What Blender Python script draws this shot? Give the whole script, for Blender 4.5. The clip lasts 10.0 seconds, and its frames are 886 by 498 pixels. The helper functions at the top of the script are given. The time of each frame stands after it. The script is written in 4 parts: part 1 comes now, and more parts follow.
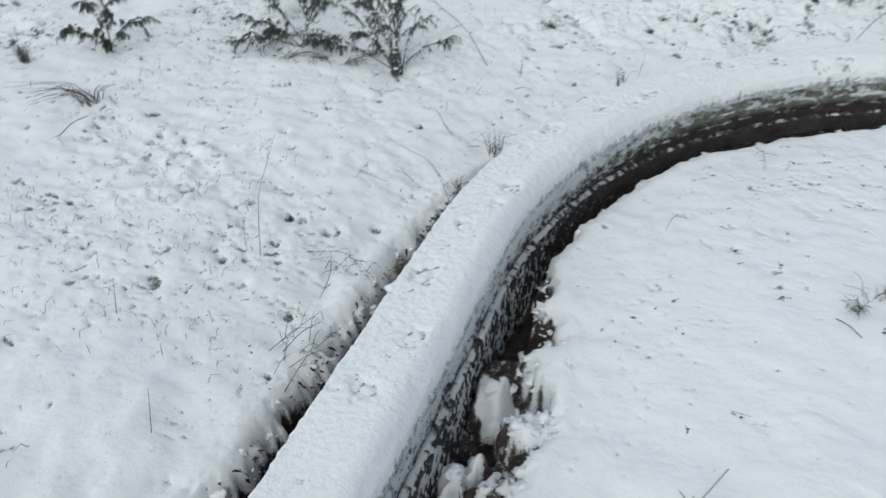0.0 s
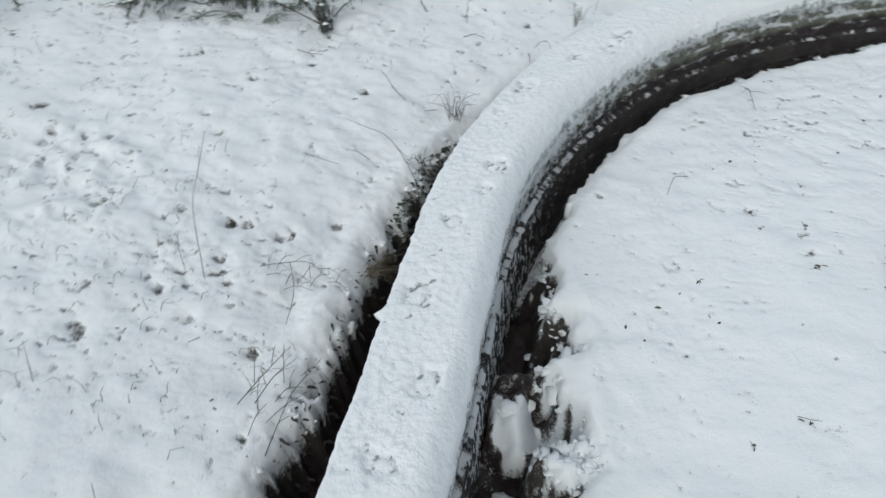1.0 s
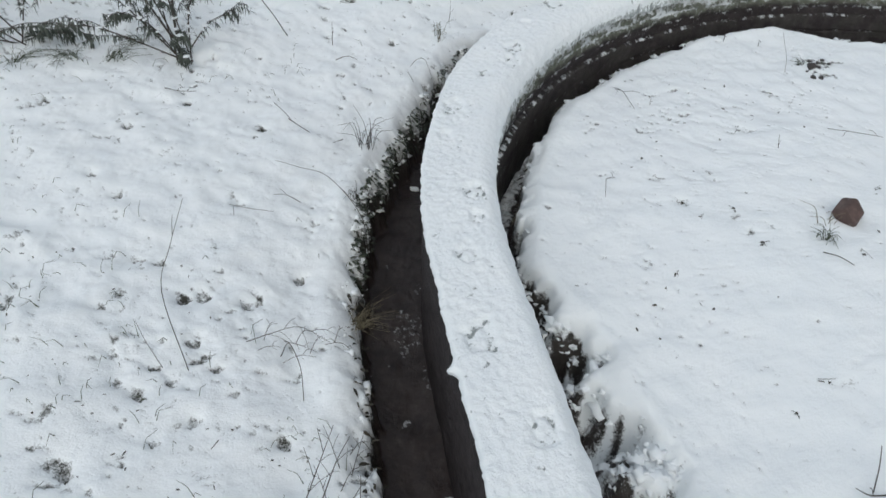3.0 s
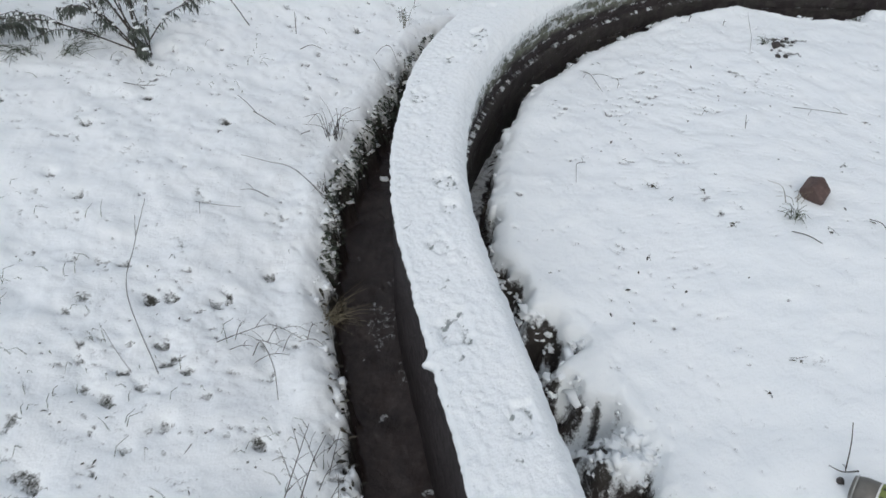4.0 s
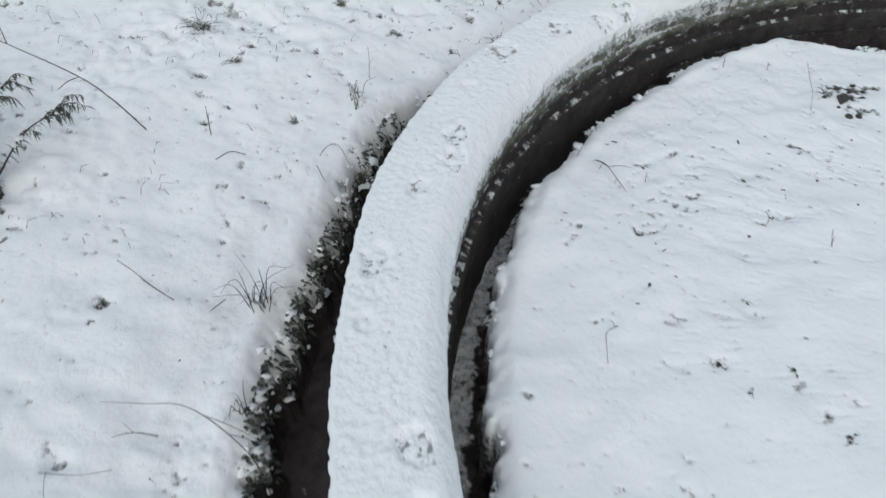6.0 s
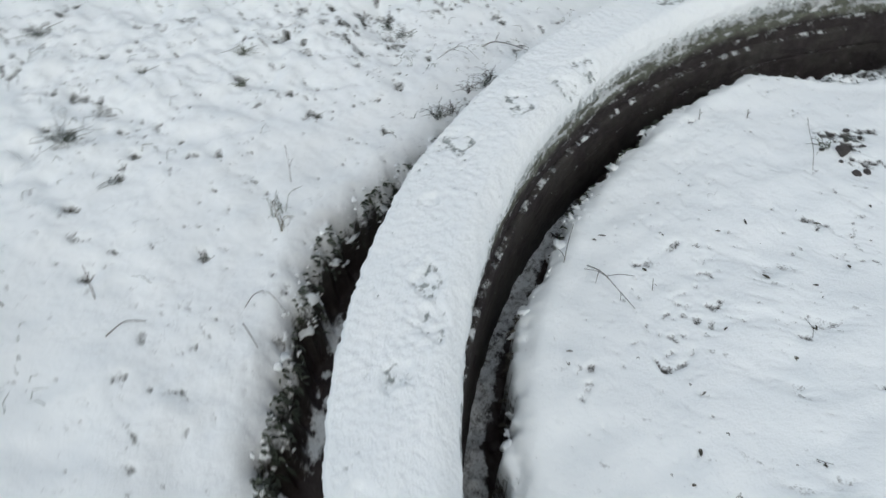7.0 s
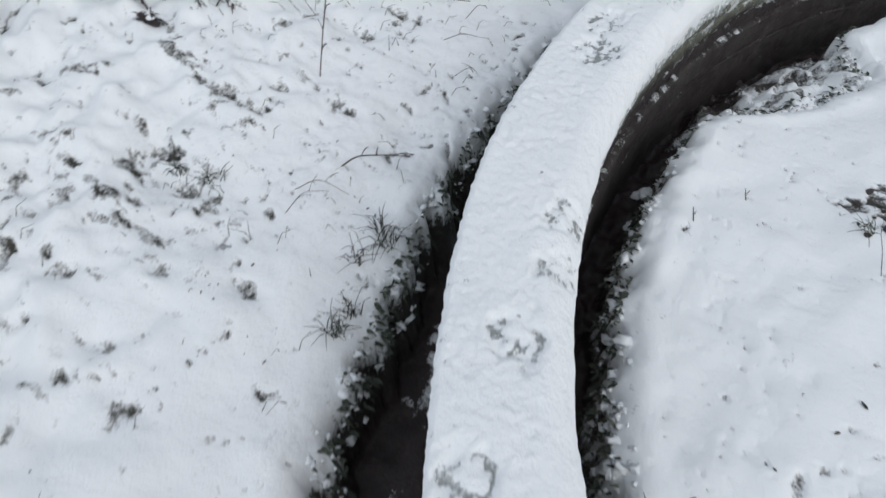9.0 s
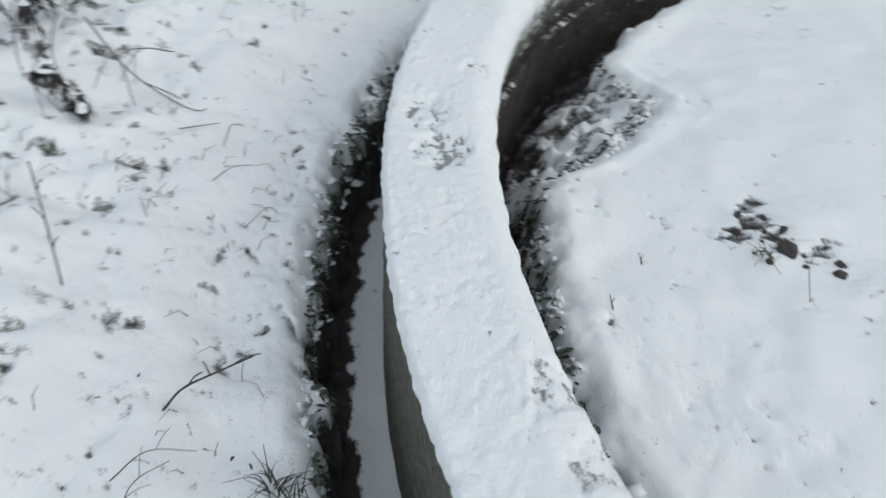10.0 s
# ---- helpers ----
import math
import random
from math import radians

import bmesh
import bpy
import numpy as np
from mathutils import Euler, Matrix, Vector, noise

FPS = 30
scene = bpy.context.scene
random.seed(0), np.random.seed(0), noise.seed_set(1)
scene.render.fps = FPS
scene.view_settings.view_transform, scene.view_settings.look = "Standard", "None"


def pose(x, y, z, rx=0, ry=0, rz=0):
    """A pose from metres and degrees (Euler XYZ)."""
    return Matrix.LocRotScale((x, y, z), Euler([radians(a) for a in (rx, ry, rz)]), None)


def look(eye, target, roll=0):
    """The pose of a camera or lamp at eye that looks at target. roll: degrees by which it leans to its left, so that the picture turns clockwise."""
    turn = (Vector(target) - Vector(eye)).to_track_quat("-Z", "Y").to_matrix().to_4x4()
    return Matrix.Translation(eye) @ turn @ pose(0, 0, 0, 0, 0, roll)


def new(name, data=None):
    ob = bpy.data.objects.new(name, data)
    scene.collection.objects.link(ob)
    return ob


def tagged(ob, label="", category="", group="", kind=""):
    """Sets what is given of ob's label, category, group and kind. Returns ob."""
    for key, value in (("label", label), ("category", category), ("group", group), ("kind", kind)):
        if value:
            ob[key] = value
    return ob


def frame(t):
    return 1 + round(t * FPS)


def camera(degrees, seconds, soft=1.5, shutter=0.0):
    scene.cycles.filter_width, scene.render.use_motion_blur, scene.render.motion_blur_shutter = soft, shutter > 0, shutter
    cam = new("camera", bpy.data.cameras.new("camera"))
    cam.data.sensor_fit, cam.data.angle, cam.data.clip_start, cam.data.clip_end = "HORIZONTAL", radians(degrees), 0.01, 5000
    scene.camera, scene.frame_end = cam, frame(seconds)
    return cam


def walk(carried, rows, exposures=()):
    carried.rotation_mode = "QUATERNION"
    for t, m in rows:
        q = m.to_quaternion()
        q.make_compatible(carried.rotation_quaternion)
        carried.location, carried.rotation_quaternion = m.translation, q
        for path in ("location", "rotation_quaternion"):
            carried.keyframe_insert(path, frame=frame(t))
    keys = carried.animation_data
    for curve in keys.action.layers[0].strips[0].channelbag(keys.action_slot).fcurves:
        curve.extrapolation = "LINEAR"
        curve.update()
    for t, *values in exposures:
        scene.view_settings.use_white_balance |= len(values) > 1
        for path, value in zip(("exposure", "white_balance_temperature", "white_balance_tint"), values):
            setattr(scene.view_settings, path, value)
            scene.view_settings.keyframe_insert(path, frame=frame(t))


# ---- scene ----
cam = camera(62.5, 10.0, 1.5, 0.35)
PATH = [
    (0, (0.44, 0.41, 1.464), (0.29, 2.063, 0.347), -3.3),
    (0.5, (0.413, 0.643, 1.429), (0.142, 2.2, 0.204), -3.6),
    (1, (0.243, 0.827, 1.402), (0.304, 2.371, 0.132), -4.8),
    (1.5, (0.043, 0.992, 1.392), (0.265, 2.529, 0.131), -3.4),
    (2, (-0.102, 1.185, 1.369), (0.261, 2.707, 0.123), -4.3),
    (2.5, (-0.311, 1.161, 1.412), (0.364, 2.635, 0.241), -0.8),
    (2.7, (-0.368, 1.134, 1.419), (0.347, 2.549, 0.2), 1.2),
    (3.8, (-0.382, 1.128, 1.419), (0.373, 2.443, 0.115), 1.9),
    (4, (-0.361, 1.152, 1.42), (0.414, 2.46, 0.12), 2.1),
    (4.5, (-0.189, 1.218, 1.417), (0.338, 2.677, 0.155), -0.6),
    (5, (-0.018, 1.367, 1.392), (0.486, 2.762, 0.05), -3.4),
    (5.5, (0.109, 1.663, 1.409), (0.827, 2.932, 0.04), -2.6),
    (5.7, (0.129, 1.775, 1.389), (0.881, 3.047, 0.041), -1.9),
    (6.8, (0.342, 2.409, 1.346), (1.188, 3.591, -0.028), -1.5),
    (7, (0.404, 2.525, 1.342), (1.355, 3.634, -0.024), -2.1),
    (7.5, (0.551, 2.825, 1.304), (1.506, 3.839, -0.131), -4.2),
    (8, (0.689, 3.11, 1.27), (1.803, 3.978, -0.146), 0.4),
    (8.5, (0.829, 3.353, 1.298), (2.115, 4.028, -0.077), -0.0),
    (9, (1.058, 3.55, 1.213), (2.271, 4.081, -0.286), 0.4),
    (9.5, (1.302, 3.666, 1.205), (2.623, 4.044, -0.249), -3.9),
    (10, (1.437, 3.985, 1.033), (2.887, 3.741, -0.323), 4.6),
]
LIGHT = [(0, 0.02, 6480, 10), (2.7, 0.02, 6500, 10), (3.8, 0.04, 6480, 13), (4.1, 0.04, 6470, 13), (4.5, 0.04, 6430, 16), (5.0, 0.03, 6450, 12), (5.7, 0.02, 6450, 11), (7.0, 0.02, 6500, 10), (8.0, 0.02, 6480, 9), (8.4, 0.04, 6430, 23), (8.7, 0.04, 6430, 23), (9.0, 0.02, 6460, 14), (9.5, 0.02, 6460, 11), (10, 0.03, 6460, 11)]
walk(cam, [(t, look(eye, target, roll)) for t, eye, target, roll in PATH], LIGHT)

# ---------------------------------------------------------------- light
world = bpy.data.worlds.new("overcast_sky")
scene.world = world
world.use_nodes = True
wn, wl = world.node_tree.nodes, world.node_tree.links
sky = wn.new("ShaderNodeTexSky")
sky.sky_type, sky.sun_disc = "NISHITA", False
sky.sun_elevation, sky.sun_rotation = radians(42), radians(200)
sky.air_density, sky.dust_density = 1.0, 3.0
grey = wn.new("ShaderNodeHueSaturation")
grey.inputs["Saturation"].default_value = 0.52
wl.new(sky.outputs["Color"], grey.inputs["Color"])
cloud = wn.new("ShaderNodeMixRGB")
cloud.blend_type, cloud.inputs[0].default_value, cloud.inputs[2].default_value = "MULTIPLY", 1.0, (0.945, 1.0, 0.99, 1)
wl.new(grey.outputs["Color"], cloud.inputs[1])
wl.new(cloud.outputs[0], wn["Background"].inputs["Color"])
wn["Background"].inputs["Strength"].default_value = 0.115
sun_data = bpy.data.lights.new("sun", "SUN")
sun_data.energy, sun_data.angle, sun_data.color = 0.9, radians(85), (0.945, 1.0, 0.995)
sun = new("sun", sun_data)
sun.matrix_world = look((-3.0, 8.0, 9.0), (1.2, 2.6, 0.0))

# ---------------------------------------------------------------- plan: a wall that runs straight, then round an arc
CX, CY, R = 2.355, 1.727, 2.21
NX, NY = 0.958, -0.287
TX, TY = 0.287, 0.958
TOP = 0.25
rng = np.random.default_rng(7)


def plan(s, d):
    """World x, y of the spot s metres along the wall's outer face and d metres outside it."""
    s, d = np.broadcast_arrays(np.asarray(s, float), np.asarray(d, float))
    a = np.clip(s / R, 0, math.pi)
    ux, uy = -NX * np.cos(a) + TX * np.sin(a), -NY * np.cos(a) + TY * np.sin(a)
    before, after = np.minimum(s, 0), np.maximum(s - math.pi * R, 0)
    return CX + (R + d) * ux + TX * (before - after), CY + (R + d) * uy + TY * (before - after)


def along(x, y):
    """The s and d of a place in the world."""
    vx, vy = np.asarray(x, float) - CX, np.asarray(y, float) - CY
    t, n = vx * TX + vy * TY, -(vx * NX + vy * NY)
    a = np.arctan2(t, n)
    on = t >= 0
    return (np.where(on, R * a, np.where(n > 0, t, math.pi * R - t)),
            np.where(on, np.hypot(vx, vy) - R, np.abs(n) - R))


def lattice(ix, iy, seed):
    h = (ix.astype(np.int64) * 374761393 + iy.astype(np.int64) * 668265263 + seed * 974711) & 0xFFFFFFFF
    h = ((h ^ (h >> 13)) * 1274126177) & 0xFFFFFFFF
    return ((h ^ (h >> 16)) & 0xFFFFFF) / float(0xFFFFFF)


def noise2(x, y, size, seed=0):
    """Smooth noise, 0 to 1, with bumps about size metres across."""
    x, y = np.asarray(x, float) / size, np.asarray(y, float) / size
    ix, iy = np.floor(x), np.floor(y)
    fx, fy = x - ix, y - iy
    fx, fy = fx * fx * (3 - 2 * fx), fy * fy * (3 - 2 * fy)
    v = [lattice(ix + i, iy + j, seed) for j in (0, 1) for i in (0, 1)]
    return (v[0] * (1 - fx) + v[1] * fx) * (1 - fy) + (v[2] * (1 - fx) + v[3] * fx) * fy


def fbm(x, y, size, seed=0, octaves=3):
    total, amount = 0, 0
    x, y = np.asarray(x, float) * 0.92 - np.asarray(y, float) * 0.39, np.asarray(x, float) * 0.39 + np.asarray(y, float) * 0.92
    for o in range(octaves):
        total = total + noise2(x, y, size / 2 ** o, seed + 17 * o) / 2 ** o
        amount += 1 / 2 ** o
        x, y = 0.8 * x - 0.6 * y, 0.6 * x + 0.8 * y
    return total / amount


def step(a, b, x):
    t = np.clip((np.asarray(x, float) - a) / (b - a), 0, 1)
    return t * t * (3 - 2 * t)


OUT_S = (-1.3, -0.7, -0.3, 0.0, 0.25, 0.6, 0.75, 0.95, 1.2, 1.4, 1.52, 1.66, 1.85, 2.1, 2.5, 3.0, 3.6, 5.0)
OUT_D = (0.23, 0.21, 0.20, 0.195, 0.20, 0.21, 0.205, 0.19, 0.195, 0.215, 0.245, 0.265, 0.23, 0.185, 0.135, 0.13, 0.13, 0.15)
IN_S = (-1.3, -0.6, -0.4, -0.2, -0.02, 0.12, 0.3, 0.8, 1.2, 1.6, 2.0, 2.4, 2.9, 3.22, 3.36, 3.43, 3.52, 3.62, 3.80, 3.95, 4.04, 4.12, 5.0)
IN_D = (-0.44, -0.46, -0.455, -0.435, -0.41, -0.35, -0.322, -0.328, -0.33, -0.325, -0.335, -0.345, -0.355, -0.358, -0.37, -0.445, -0.51, -0.555, -0.61, -0.595, -0.50, -0.41, -0.41)


def edge_out(s):
    return np.interp(s, OUT_S, OUT_D) + 0.012 * (fbm(s, s * 0, 0.14, 3) - 0.5)


def edge_in(s):
    return np.interp(s, IN_S, IN_D) + 0.012 * (fbm(s, s * 0, 0.14, 8) - 0.5)


# weeds, dark scars, grey scuffs and earth that mark the snow: x, y
WEEDS = ((-0.47, 3.25), (-0.42, 3.13), (-0.39, 2.27), (-0.49, 2.38), (-0.36, 2.82), (-0.33, 2.67), (-0.28, 2.67), (0.09, 3.43), (-0.11, 3.64), (-0.09, 3.04), (-0.33, 3.51), (-0.01, 2.69), (-0.22, 2.16), (-0.65, 2.21), (-0.18, 2.62),
         (0.92, 5.27), (1.14, 4.95), (1.29, 4.95), (1.4, 4.7), (1.08, 4.78), (0.86, 4.82), (1.31, 4.58), (1.41, 4.44), (1.5, 4.42), (1.68, 4.44), (0.77, 4.62), (0.87, 4.41), (0.79, 4.35), (1.06, 4.29), (0.64, 4.3), (0.83, 3.97), (0.57, 4.06))
SCARS = ((1.98, 4.66), (1.91, 4.55), (1.73, 4.27), (2.19, 4.56), (2.2, 4.65), (2.21, 4.72), (2.3, 4.55), (2.65, 4.49), (2.33, 4.95), (2.97, 5.04), (2.76, 4.87), (2.8, 4.62), (2.78, 4.45), (2.9, 4.83), (2.46, 5.01))
SCUFFS = ((1.36, 2.62), (1.17, 2.56), (1.79, 2.79), (1.25, 2.51), (1.33, 2.37), (1.26, 2.67), (1.10, 1.73), (0.95, 2.32), (1.88, 2.98), (1.58, 2.72), (1.43, 2.57))
BARE_EARTH = ((2.51, 3.08), (2.56, 3.11), (2.46, 3.01), (2.63, 3.09), (2.54, 3.16))


def spots(x, y, places, long, short):
    """1 at the given places, falling off round each."""
    v = np.zeros(np.shape(x))
    for a, b in places:
        v = np.maximum(v, np.exp(-((x - a) / short) ** 2 - ((y - b) / long) ** 2))
    return v


def ground(s, d):
    """Height, snow cover (0 to 1) and wet earth (0 to 1) of the ground sheet."""
    x, y = plan(s, d)
    eo, ei = edge_out(s), edge_in(s)
    rise = np.interp(d, (0.2, 0.5, 0.9, 1.2, 2.0, 3.0, 6.0), (0, 0.07, 0.145, 0.18, 0.25, 0.30, 0.34))
    lumpy = fbm(x, y, 0.35, 21, 4) - 0.5
    fine = fbm(x, y, 0.06, 31, 3) - 0.5
    rough = step(0.25, 1.2, d) * step(0.35, 0.65, fbm(x, y, 0.8, 41, 2))
    holes = fbm(x, y, 0.055, 33, 3) + 0.10 * (fbm(x, y, 0.3, 35, 2) - 0.5)
    patchy = step(0.44, 0.60, fbm(x, y, 0.55, 47, 2))
    pock = step(0.52, 0.74, holes) * (0.15 + 0.85 * patchy)
    near_in = step(0.42, 0.12, s) * (d < -0.11)
    dj = d + (0.060 + 0.10 * near_in) * (fbm(x, y, 0.075, 37, 2) - 0.5) + 0.14 * near_in * (fbm(x, y, 0.17, 39, 2) - 0.5) + 0.034 * (fbm(x, y, 0.024, 38, 2) - 0.5)
    z_out = rise + 0.050 * lumpy + 0.030 * (fbm(x, y, 0.13, 45, 2) - 0.5) + (0.010 + 0.030 * rough) * fine - (0.006 + 0.007 * rough) * pock
    weedy = step(0.35, 0.8, d) * step(1.6, 2.3, s)
    hummock = fbm(x, y * 1.25, 0.12, 36, 3)
    z_out = z_out + weedy * 0.085 * (hummock - 0.5)
    deep = np.clip(-d - 0.35, 0, 1.5)
    z_in = 0.055 * step(0, 1.0, deep) + 0.040 * lumpy + 0.018 * (fbm(x, y, 0.11, 46, 2) - 0.5) + 0.006 * fine - 0.004 * pock * step(0.4, 0.6, fbm(x, y, 0.4, 43, 2))
    z_in = z_in - 0.036 * step(1.3, 1.9, s) * step(2.9, 2.3, s) * np.exp(-np.clip(ei - d, 0, 2) / 0.16)
    # rims are rounded, and the snow hangs over a little
    z_out = z_out - 0.028 * np.exp(-np.clip(dj - eo, 0, 1) / 0.022) + 0.014 * np.exp(-((d - eo - 0.06) / 0.05) ** 2)
    z_in = z_in - 0.022 * np.exp(-np.clip(ei - dj, 0, 1) / 0.02) + 0.012 * np.exp(-((ei - d - 0.05) / 0.04) ** 2)
    # the trenches' floors
    clods = fbm(x, y, 0.13, 51, 3)
    f_out = -0.215 + 0.03 * (fbm(x, y, 0.12, 55, 3) - 0.5)
    pile = step(-0.06, -0.18, s) * step(0.30, 0.46, clods)
    f_in = -0.25 + pile * (0.03 + 0.13 * step(0.35, 0.75, fbm(x, y, 0.10, 52, 2))) + 0.05 * (fbm(x, y, 0.05, 53, 3) - 0.5)
    # a hollow dug into the inner bank slopes down to the wall
    hollow = step(3.34, 3.46, s) * step(4.20, 4.02, s)
    slope = np.clip((-d - 0.24) / (np.abs(ei) - 0.24 + 1e-6), 0, 1)
    f_in = f_in + hollow * (0.235 * slope ** 0.7 + 0.085 * (fbm(x, y, 0.05, 57, 3) - 0.5))
    open_bank = step(1.9, 2.3, s) - 0.35 * step(0.3, 0.1, s)
    bank_o, bank_i = step(eo - 0.042, eo + 0.004, dj), step(ei + 0.024 + 0.036 * open_bank, ei - 0.004, dj)
    bank_i = bank_i * (1 - near_in) + near_in * step(ei + 0.115, ei - 0.004, dj - 0.026 * (fbm(x, y, 0.024, 38, 2) - 0.5))
    bank_i = np.where(hollow > 0.5, step(ei + 0.03, ei - 0.004, dj), bank_i)
    mid = d > -0.11
    z = np.where(mid, f_out + (z_out - f_out) * bank_o, f_in + (z_in - f_in) * bank_i)
    # banks are ragged
    face = np.where(mid, bank_o * (1 - bank_o), bank_i * (1 - bank_i)) * 4
    z = z + face * 0.05 * (fbm(x, y, 0.035, 61, 2) - 0.5)
    # snow cover
    rag = fbm(x, y, 0.03, 71, 3)
    s_out = step(0.55, 0.98, bank_o + 0.5 * (rag - 0.5)) * 0.95
    near = step(2.15, 2.4, s) * step(0.075, 0.045, d + 0.05 * (rag - 0.5))
    bits = 0.45 * step(0.77, 0.83, fbm(x, y, 0.045, 73, 2))
    ledge = step(1.05, 1.25, s) * step(1.75, 1.5, s) * step(0.10, 0.13, d) * step(eo - 0.02, eo - 0.05, d) * 0.8
    s_out = np.maximum(np.maximum(s_out, near), np.maximum(np.maximum(bits, 0.25 * step(0.5, 0.66, fbm(x, y, 0.07, 75, 3)) * step(0.10, 0.06, d) * step(-0.1, 0.0, s) * step(0.6, 0.45, s)) * step(0.16, 0.1, bank_o), ledge * step(0.4, 0.6, rag)))
    s_in = np.where(s < 0.3, step(0.80, 0.97, bank_i + 0.2 * (rag - 0.5)), step(0.55, 0.95, bank_i + 0.5 * (rag - 0.5))) * 0.98
    strip = step(0.15, 0.3, s) * step(2.6, 2.2, s) * step(-0.285, -0.262, d + 0.05 * (rag - 0.5)) * (0.50 + 0.30 * rag)
    crisp = fbm(x, y, 0.018, 77, 2)
    frost = step(0.05, 0.35, bank_i) * (0.42 * (0.6 + 0.7 * rag) + step(1.4, 2.2, s) * (0.62 * step(0.46, 0.60, crisp) - 0.10))
    frost = np.where(s < 0.3, (0.10 + 0.52 * step(0.57, 0.66, 0.5 * rag + 0.5 * crisp)) * step(0.0, 0.1, bank_i), frost)
    s_in = np.maximum(np.maximum(s_in, step(0.15, 0.5, pile) * (0.24 + 0.74 * step(0.44, 0.56, fbm(x, y, 0.07, 54, 3)))), np.maximum(strip, np.maximum(frost, hollow * (0.14 + 0.46 * slope + 0.46 * step(0.40, 0.56, fbm(x, y, 0.045, 79, 3)) * step(0.0, 0.25, slope)))))
    cover = np.where(mid, s_out, s_in)
    # bare spots: litter and grass poking through, plus shade greyed into the hollows
    crowd = fbm(x, y, 0.45, 85, 2)
    many = np.where(mid, -0.012 + 0.065 * step(0.42, 0.65, crowd) * (0.4 + 0.6 * patchy) + 0.03 * rough * patchy + 0.03 * step(0.9, 1.8, d) + 0.030 * step(1.4, 2.0, s) * step(0.35, 0.6, d), -0.035 + 0.085 * step(0.50, 0.68, crowd))
    bare = step(0.70 - many, 0.84 - many, 0.40 * holes + 0.60 * fbm(x * 0.75, y, 0.020, 82, 2) + 0.03) * np.where(mid, bank_o, bank_i)
    # dark beneath the snow lumps, written as shade into the cover
    lump_shade = 0.48 * weedy * step(0.35, 0.26, fbm(x * 1.6, y, 0.055, 89, 2)) * step(0.40, 0.52, fbm(x, y, 0.35, 88, 2))
    far_dark = lump_shade * mid + 0.20 * step(1.1, 2.2, d) * step(0.5, 0.7, fbm(x, y, 0.25, 87, 3))
    ragged = 1.1 * (fbm(x, y, 0.016, 93, 2) - 0.5)
    # scars and scuffs: litter tips, with shade of lumps and dents in the colour
    weeds = np.maximum(spots(x, y, WEEDS, 0.022, 0.022), spots(x, y, SCARS, 0.040, 0.022)) * mid
    scuffs = spots(x, y, SCUFFS, 0.032, 0.026)
    earthy = spots(x, y, BARE_EARTH, 0.036, 0.034)
    bare = np.maximum(bare, np.maximum(step(0.35, 0.75, weeds + ragged), np.maximum(0.62 * step(0.40, 0.85, scuffs + 1.6 * ragged), 1.25 * step(0.35, 0.70, earthy + 1.2 * ragged))))
    z = z - 0.014 * weeds - 0.007 * scuffs
    fade = step(9.0, 5.0, d) * step(12.0, 8.0, np.abs(s))
    cover = np.clip(cover - fade * (0.52 * bare + far_dark), 0, 1)
    z = z - 0.008 * bare * fade
    wet = np.where(mid, 1 - bank_o, (1 - 0.6 * bank_i) * (1 - 0.8 * hollow * step(0.1, 0.4, slope)))
    return x, y, z, cover, wet


def ground_z(x, y):
    s, d = along(x, y)
    return float(ground(np.array([s]), np.array([d]))[2][0])


# ---------------------------------------------------------------- materials
def material(name):
    m = bpy.data.materials.new(name)
    m.use_nodes = True
    return m, m.node_tree.nodes, m.node_tree.links, m.node_tree.nodes["Principled BSDF"]


def noise_node(nodes, links, scale, detail=4.0, rough=0.6, coords="Object"):
    c, n = nodes.new("ShaderNodeTexCoord"), nodes.new("ShaderNodeTexNoise")
    n.inputs["Scale"].default_value, n.inputs["Detail"].default_value, n.inputs["Roughness"].default_value = scale, detail, rough
    links.new(c.outputs[coords], n.inputs["Vector"])
    return n


def ramp(nodes, links, source, stops):
    r = nodes.new("ShaderNodeValToRGB")
    while len(r.color_ramp.elements) < len(stops):
        r.color_ramp.elements.new(0.5)
    for e, (p, c) in zip(r.color_ramp.elements, stops):
        e.position, e.color = p, (*c, 1)
    links.new(source, r.inputs["Fac"])
    return r


def math_node(nodes, links, op, a, b):
    n = nodes.new("ShaderNodeMath")
    n.operation = op
    for i, v in enumerate((a, b)):
        if isinstance(v, (int, float)):
            n.inputs[i].default_value = v
        else:
            links.new(v, n.inputs[i])
    return n.outputs[0]


def bump(nodes, links, bsdf, height, strength, distance):
    b = nodes.new("ShaderNodeBump")
    b.inputs["Strength"].default_value, b.inputs["Distance"].default_value = strength, distance
    links.new(height, b.inputs["Height"])
    links.new(b.outputs["Normal"], bsdf.inputs["Normal"])


SNOW = ((0.0, (0.80, 0.84, 0.87)), (1.0, (0.90, 0.92, 0.93)))


